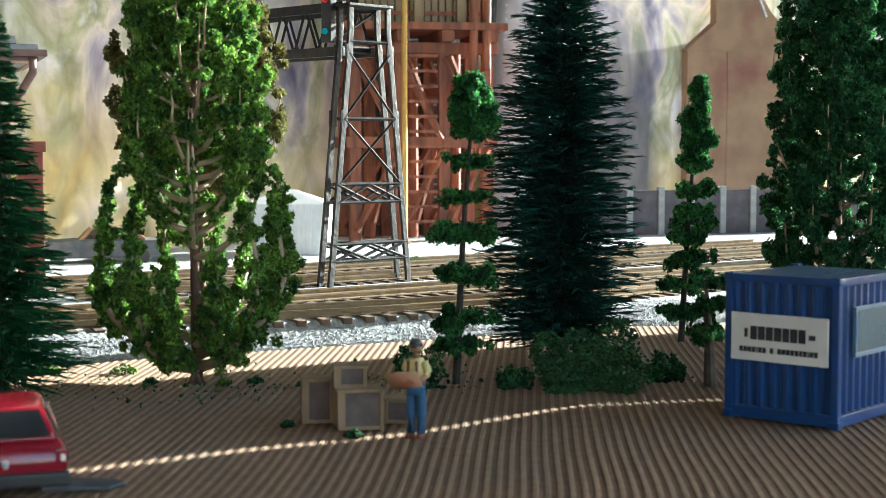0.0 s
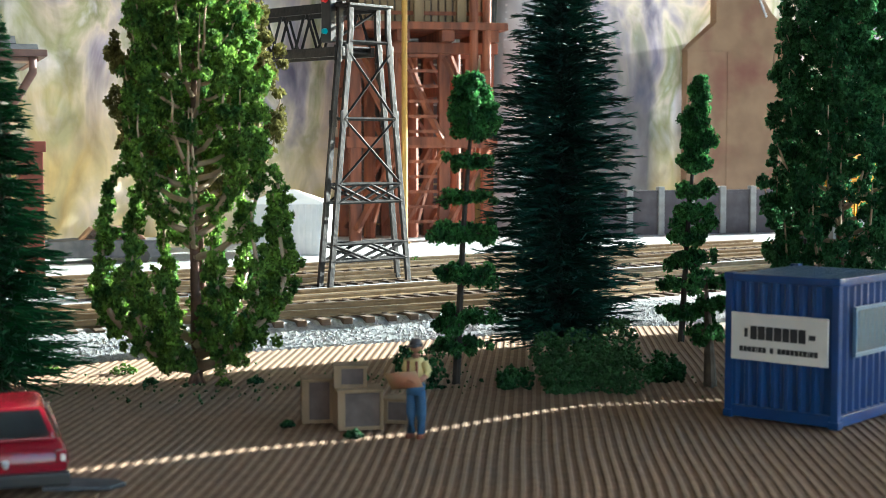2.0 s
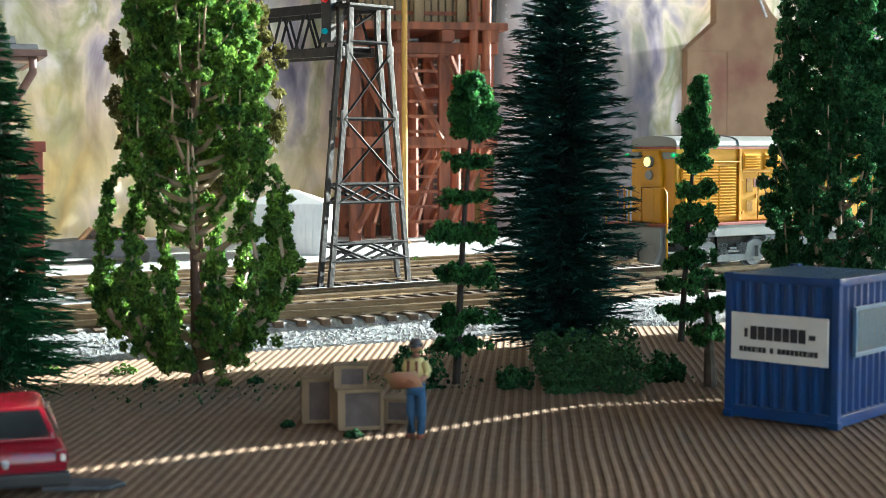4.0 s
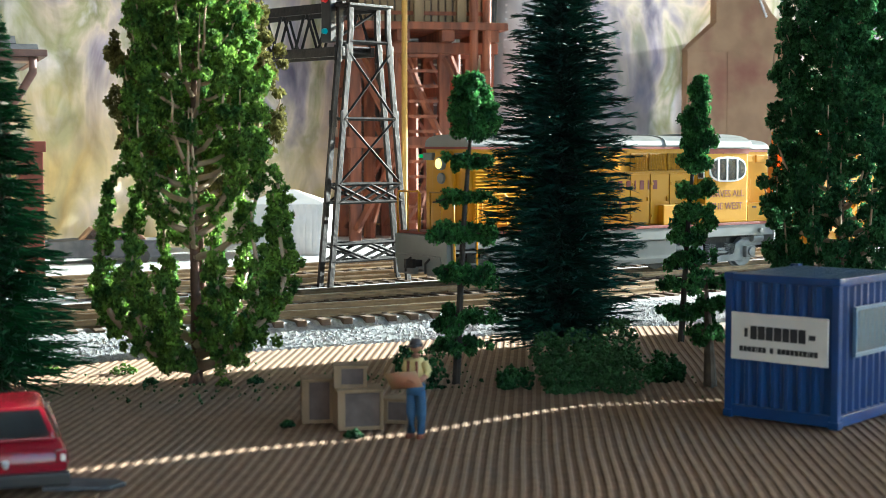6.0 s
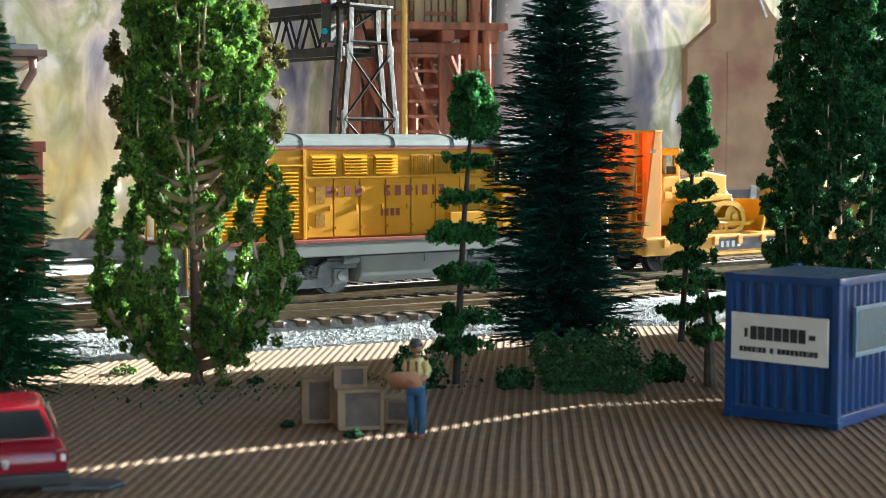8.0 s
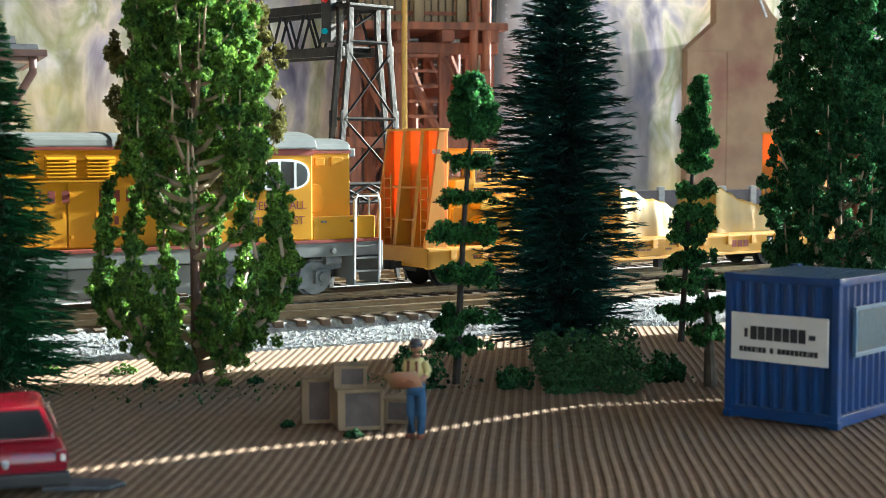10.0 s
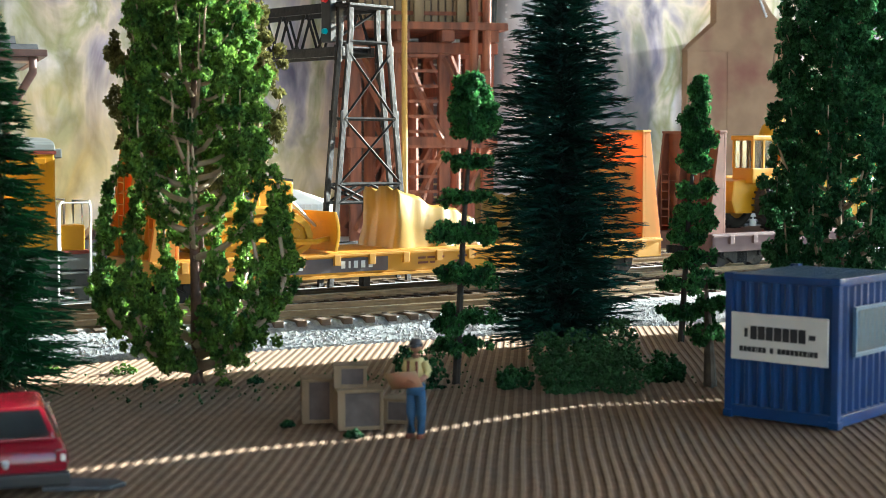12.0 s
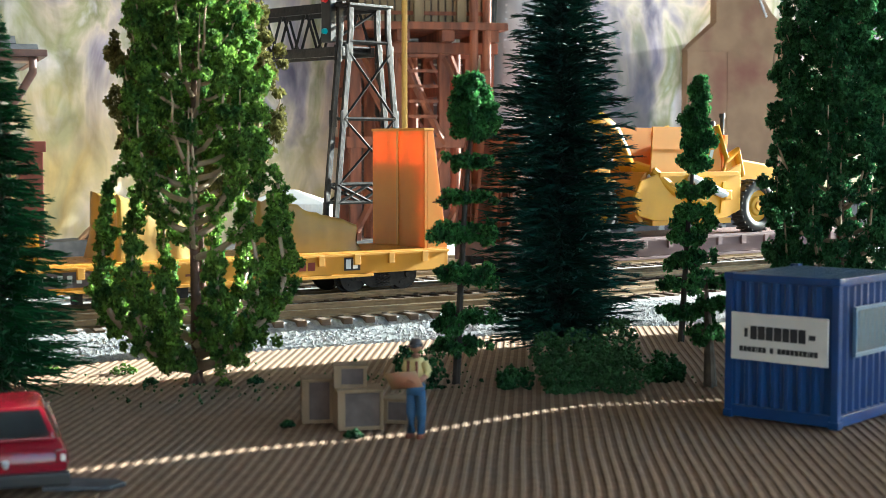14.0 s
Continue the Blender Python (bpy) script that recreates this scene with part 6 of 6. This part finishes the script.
def bulldozer():
    """Faces the rear of the train; stands on the deck at z 0."""
    th = thing("bulldozer", "bright yellow toy bulldozer with a glazed cab and raised blade", "bulldozer")
    for side in (1, -1):
        y0, y1 = (8.5, 14.5) if side > 0 else (-14.5, -8.5)
        loop = [(13.5, 0), (-12.5, 0), (-16.0, 1.6), (-17.4, 5.2), (-16.2, 9.4), (-12.4, 12.2), (-6, 12.8), (6, 11.2), (14, 9.4), (17.2, 6.6), (17.0, 2.6)]
        inner = [(x * 0.88, 5.6 + (z - 5.6) * 0.74) for x, z in loop]
        s = Shape()
        n = len(loop)
        v = [(x, y, z) for y in (y0, y1) for x, z in loop] + [(x, y, z) for y in (y0, y1) for x, z in inner]
        for i in range(n):
            j = (i + 1) % n
            s.f += [[i, j, n + j, n + i], [2 * n + j, 2 * n + i, 3 * n + i, 3 * n + j], [i, 2 * n + i, 2 * n + j, j], [n + j, 3 * n + j, 3 * n + i, n + i]]
            s.s += [0] * 4
        s.v = v
        t = part("crawler_track", s, "ochre", th, "yellow crawler track with raised plates")
        plate = Shape().box(-0.35, 0.35, y0, y1, -0.2, 0.55).mesh("track_plate", ("ochre",))
        for i in range(n):
            a, b = Vector((loop[i][0], 0, loop[i][1])), Vector((loop[(i + 1) % n][0], 0, loop[(i + 1) % n][1]))
            k = max(1, int((b - a).length / 1.8))
            for e in range(k):
                p = a.lerp(b, (e + 0.5) / k)
                turn = math.degrees(math.atan2(-(b.z - a.z), b.x - a.x))
                part("track_plate", plate, "ochre", t).matrix_basis = pose(p.x * MM, 0, p.z * MM, 0, turn + 180, 0)
        o = y1 - 1.2 if side > 0 else y0 + 1.2
        inn = y0 + 1 if side > 0 else y1 - 1
        part("sprocket", Shape().tube((-11.6, inn, 6.4), (-11.6, o, 6.4), 4.6, 4.6, 16).tube((-11.6, o, 6.4), (-11.6, o + side * 0.8, 6.4), 1.8, 1.4, 12), "ochre", t, bevel=0.2)
        part("idler", Shape().tube((12.2, inn, 5.0), (12.2, o, 5.0), 3.9, 3.9, 18).tube((12.2, o, 5.0), (12.2, o + side * 0.8, 5.0), 2.2, 1.8, 12), "ochre", t, bevel=0.2)
        fr = Shape().box(-9, 10, min(inn, o), max(inn, o), 3.0, 6.0)
        for i in range(6):
            fr.tube((-7.5 + i * 3.1, inn, 2.6), (-7.5 + i * 3.1, o + side * 0.4, 2.6), 1.4, None, 12)
        fr.tube((-2, inn, 9.2), (-2, o, 9.2), 1.3, None, 10)
        part("track_frame", fr, "ochre", t, bevel=0.2)
    part("chassis", Shape().box(-16, 22, -8, 8, 3.5, 12.5).box(12, 22.5, -7, 7, 5, 14), "ochre", th, bevel=0.6)
    part("rear_tank", Shape().prism(((12, 12), (21, 12), (22, 14), (21, 22), (12, 23)), -8, 8), "ochre", th, bevel=0.6)
    part("hood", Shape().prism(((-15, 12), (-15.5, 22.4), (0, 24.6), (2, 24.6), (2, 12)), -6, 6), "ochre", th, "yellow engine hood", bevel=0.7)
    part("hood_top", Shape().prism(((-15.8, 22.5), (-15.8, 23.2), (0, 25.4), (0, 24.7)), -5.2, 5.2), "black", th, "dark hood top")
    part("exhaust", Shape().tube((-6, 0, 24), (-6, 0, 29), 0.8, 0.7, 10).tube((-11, 2, 23), (-11, 2, 26), 0.6, None, 10), "black", th)
    part("cab_base", Shape().prism(((-1, 12), (-2.4, 16), (-1, 22), (13.5, 21), (14, 12)), -8.2, 8.2), "ochre", th, bevel=0.5)
    part("fender", Shape().prism(((-10, 13.2), (14, 11.8), (15, 13.2), (14, 14.6), (-10, 15.2)), 8.2, 14.2).prism(((-10, 13.2), (14, 11.8), (15, 13.2), (14, 14.6), (-10, 15.2)), -14.2, -8.2), "ochre", th, bevel=0.4)
    cab = part("cab", Shape().box(-1.2, 13.8, -8.4, 8.4, 30.2, 32.4).box(6, 13.4, -8.0, 8.0, 32.4, 33.0), "ochre", th, "yellow cab roof", bevel=0.5)
    for x in (-0.6, 5.6, 12.6):
        for y in (-8.0, 7.0):
            part("cab_post", Shape().prism(((x - 0.2, 20), (x + 0.9, 20), (x + 1.5, 30.4), (x - 0.3, 30.4)), y, y + 1.0), "ochre", cab, bevel=0.12)
    for y in (7.4, -7.6):
        for x0, x1 in ((0.6, 5.4), (6.8, 12.4)):
            part("window", Shape().box(x0, x1, y, y + 0.2, 20.5, 30.4), "glassclear", cab, "clear side window")
    part("windscreen", Shape().box(-0.4, -0.2, -7, 7, 21, 30.4), "glassclear", cab)
    part("seat", Shape().box(5, 9, -2, 2, 18, 21).box(8.5, 10, -2, 2, 20, 26), "black", cab, bevel=0.4)
    for i in range(8):
        part("roof_slot", Shape().box(6.2 + i * 0.9, 6.7 + i * 0.9, 8.4, 8.55, 30.7, 32.1), "black", cab)
    for y in (7.55, -7.75):
        part("window_trim", Shape().box(0.4, 5.6, y, y + 0.25, 20.0, 20.7).box(6.6, 12.6, y, y + 0.25, 20.0, 20.7).box(0.4, 0.9, y, y + 0.25, 20.5, 30.4).box(5.1, 5.6, y, y + 0.25, 20.5, 30.4).box(6.6, 7.1, y, y + 0.25, 20.5, 30.4).box(12.1, 12.6, y, y + 0.25, 20.5, 30.4), "black", cab, "dark window rubber")
    for x, z in ((3.5, 13.8), (9.5, 13.8), (15.5, 17), (19, 15)):
        part("access_cover", Shape().box(x - 1.8, x + 1.8, 8.1, 8.6, z - 1.4, z + 1.4), "ochre", th, bevel=0.3)
    part("lift_hook", Shape().tube((-11, 2, 24), (-11, 2, 26.5), 0.5, None, 8).tube((-9, 4, 23.8), (-9, 4, 25.2), 0.9, None, 10), "ochre", th)
    plate = part("name_plate", Shape().box(7, 13, 8.2, 8.45, 17.4, 19.4), "ink", th, "black plate with light bars")
    bars(plate, "mark_bar", 12.5, (0.8, 0.8, 0.8, 0.8, 0.8), 8.46, 17.8, 19.0, "caryellow", 0.25)
    part("badge", Shape().box(1, 3.5, 8.2, 8.45, 17.2, 19.4), "ink", th)
    arm = Shape()
    for y in (-15.6, 14.8):
        arm.path([(6, y, 4.5), (-18, y, 3.6), (-25, y * 0.8, 4.4)], 1.0, 0.9, 6)
    part("push_arm", arm, "ochre", th)
    blade = [(-25 - 2.2 * math.cos((z - 6.5) / 6.5 * 1.2) + 1.2, z) for z in np.linspace(0.4, 13, 9)]
    part("blade", Shape().prism(blade + [(x + 1.1, z) for x, z in reversed(blade)], -17, 17), "ochre", th, "curved yellow blade", bevel=0.15)
    part("lift_ram", Shape().tube((-13, 5, 18), (-24, 5, 8), 0.8, 0.5, 8).tube((-13, -5, 18), (-24, -5, 8), 0.8, 0.5, 8), "silver", th)
    return th


def tarped_load(label, L, W, H0, H1, seed):
    """A stiff tarpaulin drawn over a load, with creases and tucked corners; x + is the high end."""
    s = Shape()
    nx, ny = 36, 30
    for i in range(nx + 1):
        for j in range(ny + 1):
            a, b = i / nx * 2 - 1, j / ny * 2 - 1
            top = H1 + (H0 - H1) * (0.5 + 0.5 * a) ** 1.4
            ex, ey = max(0, (abs(a) - 0.90) / 0.10), max(0, (abs(b) - 0.86) / 0.14)
            drop = min(1, max(ex, ey)) ** 0.8
            z = top * (1 - drop)
            x = a * L / 2 * (1 - 0.16 * ex * (1 - drop)) if ex else a * L / 2
            y = b * W / 2
            k = noise.noise((a * 2.2 + seed, b * 2.0, z * 0.09)) * 1.7 + abs(noise.noise((a * 2.3 + b * 1.4 + seed, b * 2.0, 3 + z * 0.16))) * -1.6
            n = Vector((a * ex, b * ey, 1 - drop))
            n = n.normalized() if n.length > 0 else Vector((0, 0, 1))
            if i in (0, nx) or j in (0, ny):
                k, z = k * 0.6, 0.0
            s.v.append((x + n.x * k, y + n.y * k, max(0.0, z + n.z * k * 1.2)))
    s.f = [[i * (ny + 1) + j, (i + 1) * (ny + 1) + j, (i + 1) * (ny + 1) + j + 1, i * (ny + 1) + j + 1] for i in range(nx) for j in range(ny)]
    s.s = [0] * len(s.f)
    return single("tarpaulin_load", s, "tarp", label, "load", group="covered loads on the flat car", smooth=True)


def tyre(parent, x, y, z, r, w, side):
    s = Shape()
    prof = ((r * 0.62, 0), (r * 0.86, 0.0), (r * 0.97, w * 0.12), (r, w * 0.3), (r, w * 0.7), (r * 0.97, w * 0.88), (r * 0.86, w), (r * 0.62, w))
    n = 36
    for k in range(n):
        a = k * math.tau / n
        s.v += [(x + p * math.cos(a), y + side * (q - w / 2), z + p * math.sin(a)) for p, q in prof]
    m = len(prof)
    s.f = [[k * m + i, ((k + 1) % n) * m + i, ((k + 1) % n) * m + (i + 1) % m, k * m + (i + 1) % m] for k in range(n) for i in range(m)]
    s.s = [0] * len(s.f)
    lugs = []
    outer = Shape().box(r * 0.97, r * 1.03, -w * 0.5, w * 0.02, -0.35, 0.35).mesh("lug", ("rubber",))
    inner = Shape().box(r * 0.97, r * 1.03, 0, w * 0.5, -0.35, 0.35).mesh("lug", ("rubber",))
    for k in range(24):
        a = k * math.tau / 24
        q = Matrix.Translation((x, y, z)) @ Matrix.Rotation(-a, 4, "Y")
        lugs += [(q, outer), (Matrix.Translation((x, y, z)) @ Matrix.Rotation(-a - 0.13, 4, "Y"), inner)]
    t = part("tyre", s, "rubber", parent, "large black lugged tyre", smooth=True)
    for q, data in lugs:
        lug = part("lug", data, "rubber", t)
        q.translation *= MM
        lug.matrix_basis = q
    f = y + side * w * 0.28
    part("rim", Shape().tube((x, y - side * w * 0.3, z), (x, f, z), r * 0.63, None, 24).tube((x, f, z), (x, f + side * 0.8, z), r * 0.4, r * 0.34, 20).tube((x, f + side * 0.8, z), (x, f + side * 1.4, z), r * 0.18, None, 14), "ochre", t, "yellow wheel rim", bevel=0.25)


def scraper():
    """Wheel tractor scraper; x 0 midway between the axles, front towards +x."""
    th = thing("earth_scraper", "large yellow earth scraper with black tyres and an open bowl", "scraper")
    for x in (42.5, -42.5):
        for side in (1, -1):
            tyre(th, x, side * 12, 10.2, 10.2, 7.4, side)
    part("tractor", Shape().prism(((32, 7), (62, 7), (64, 12), (63, 20), (46, 21), (32, 19)), -8, 8), "ochre", th, "yellow tractor body", bevel=0.8)
    part("axle_beam", Shape().tube((42.5, -12, 10.2), (42.5, 12, 10.2), 2.4, None, 12).tube((-42.5, -12, 10.2), (-42.5, 12, 10.2), 2.4, None, 12), "ochre", th)
    part("fender", Shape().prism(((33, 20.4), (35, 21.6), (51, 21.6), (53, 19.5), (53, 18.6), (50, 20.4)), 7, 15.5).prism(((33, 20.4), (35, 21.6), (51, 21.6), (53, 19.5), (53, 18.6), (50, 20.4)), -15.5, -7), "ochre", th, bevel=0.3)
    cab = part("cab", Shape().box(43, 56, 0.5, 11.5, 19, 25).box(42.4, 56.6, 0, 12, 36, 38), "ochre", th, "yellow cab with dark windows", bevel=0.5)
    for x in (43, 49, 55):
        for y in (0.5, 10.5):
            part("cab_post", Shape().box(x, x + 1, y, y + 1, 25, 36), "ochre", cab)
    part("window", Shape().box(43.5, 55.5, 1.0, 11.1, 25, 36), "glassdark", cab, "dark cab glazing")
    part("gooseneck", Shape().path([(36, 0, 17), (37, 0, 32), (34, 0, 40), (28, 0, 43), (22, 0, 39), (17, 0, 31), (14, 0, 25)], 4.0, 3.2, 12), "ochre", th, "heavy curved yellow gooseneck", smooth=True)
    part("hitch", Shape().box(27, 35, -5, 5, 12, 26), "ochre", th, bevel=0.8)
    for side in (1, -1):
        part("draft_arm", Shape().path([(14, side * 4, 26), (13, side * 13, 24), (4, side * 15.5, 17), (-14, side * 15.8, 11)], 2.4, 1.8, 8), "ochre", th, bevel=0.2)
        part("bowl_side", Shape().prism(((22, 8), (25, 14), (21, 21), (10, 24), (-24, 24), (-32, 27), (-32, 9), (-24, 6), (-6, 5), (14, 6)), side * 14.6 - 0.6, side * 14.6 + 0.6), "ochre", th, "yellow bowl side", bevel=0.3)
        sheet = part("bowl_panel", Shape().prism(((15, 23.5), (14, 41), (-19, 41), (-24, 23.5)), side * 13.4 - 0.35, side * 13.4 + 0.35), "orange", th, "orange upper bowl panel", bevel=0.15)
        part("seam", Shape().box(-21, 14.4, side * 13.8 - 0.3, side * 13.8 + 0.3, 32.6, 33.3), "orange", sheet)
        for z in (28, 35):
            part("slot", Shape().prism(((-15.2, z), (-16.6, z + 4.4), (-18.2, z + 4.4), (-16.8, z)), side * 13.8 - 0.25, side * 13.8 + 0.25), "sign", sheet, "pale slot")
        part("rear_post", Shape().path([(-19.5, side * 13.6, 41.5), (-25, side * 13.8, 29), (-23, side * 14.2, 23)], 1.3, 1.1, 8), "ochre", th, smooth=True)
        part("lower_rib", Shape().prism(((-10, 6), (-9, 21), (-7.6, 21), (-7, 6)), side * 15.5 - 0.5, side * 15.5 + 0.5).prism(((-22, 8), (-23, 20), (-21.5, 20), (-20, 8)), side * 15.5 - 0.5, side * 15.5 + 0.5), "ochre", th, bevel=0.15)
        part("lift_ram", Shape().tube((10, side * 12, 32), (18, side * 13, 14), 1.2, 0.8, 10), "silver", th)
        part("side_rib", Shape().box(-30, 12, side * 15.2 - 0.5, side * 15.2 + 0.5, 22.2, 24), "ochre", th, bevel=0.2)
    part("bowl_floor", Shape().box(-28, 14, -14, 14, 4, 6), "ochre", th)
    part("ejector", Shape().prism(((-22, 6), (-20, 6), (-24, 38), (-26, 38)), -14, 14), "orange", th, "orange ejector plate", bevel=0.2)
    part("apron", Shape().prism(((20, 5), (23, 8), (23, 18), (18, 24), (16.5, 24), (21, 17), (21, 9), (18.6, 6)), -13.8, 13.8), "orange", th, "orange apron", bevel=0.2)
    part("rear_engine", Shape().prism(((-30, 8), (-30, 26), (-38, 29), (-60, 26), (-62, 12), (-56, 7)), -7.5, 7.5), "ochre", th, bevel=0.8)
    part("rear_frame", Shape().path([(-29, 9, 28), (-36, 9, 32), (-40, 8, 22)], 1.8, 1.6, 8).path([(-29, -9, 28), (-36, -9, 32), (-40, -8, 22)], 1.8, 1.6, 8), "ochre", th)
    part("exhaust", Shape().tube((-34, 3, 27), (-34, 3, 46), 0.9, 0.9, 12).tube((-34, 3, 45), (-34, 3, 46.6), 1.3, 1.1, 12).tube((-28, 3, 27), (-28, 3, 42), 1.1, 1.1, 12).tube((-28, 3, 41), (-28, 3, 43.5), 1.7, 1.4, 12), "black", th, "black exhaust stack")
    part("hydraulic_tank", Shape().tube((-22, 16.6, 15), (-3, 16.6, 22), 1.7, 1.7, 14), "silver", th, "pale hydraulic cylinder", bevel=0.3)
    part("clevis", Shape().box(-24.5, -20.5, 15, 18, 13, 17), "ochre", th, bevel=0.6)
    return th


LOCO = locomotive()
FLAT = flat_car()
FLAT2 = brown_car()
DOZER = bulldozer()
TARP_A = tarped_load("tan tarpaulin drawn tight over a peaked load", 36, 24, 21, 10, 2.0)
TARP_B = tarped_load("creased tan tarpaulin over a boxy load", 36, 24, 19, 9, 7.7)
SCRAPER = scraper()


def motions():
    walk(LOCO, rolling(80))
    walk(FLAT, rolling(286))
    walk(FLAT2, rolling(518))
    walk(DOZER, rolling(221.5, 13.75))
    walk(TARP_A, rolling(290, 13.76))
    walk(TARP_B, rolling(341, 13.76))
    walk(SCRAPER, rolling(499.5, 13.75))
    for ob, x, r in AXLES:
        rows = []
        for i in range(113):
            t = i * 0.125
            rows.append((t, pose(x * MM, 0, r * MM, 0, math.degrees(V * t / r), 0)))
        walk(ob, rows)


motions()
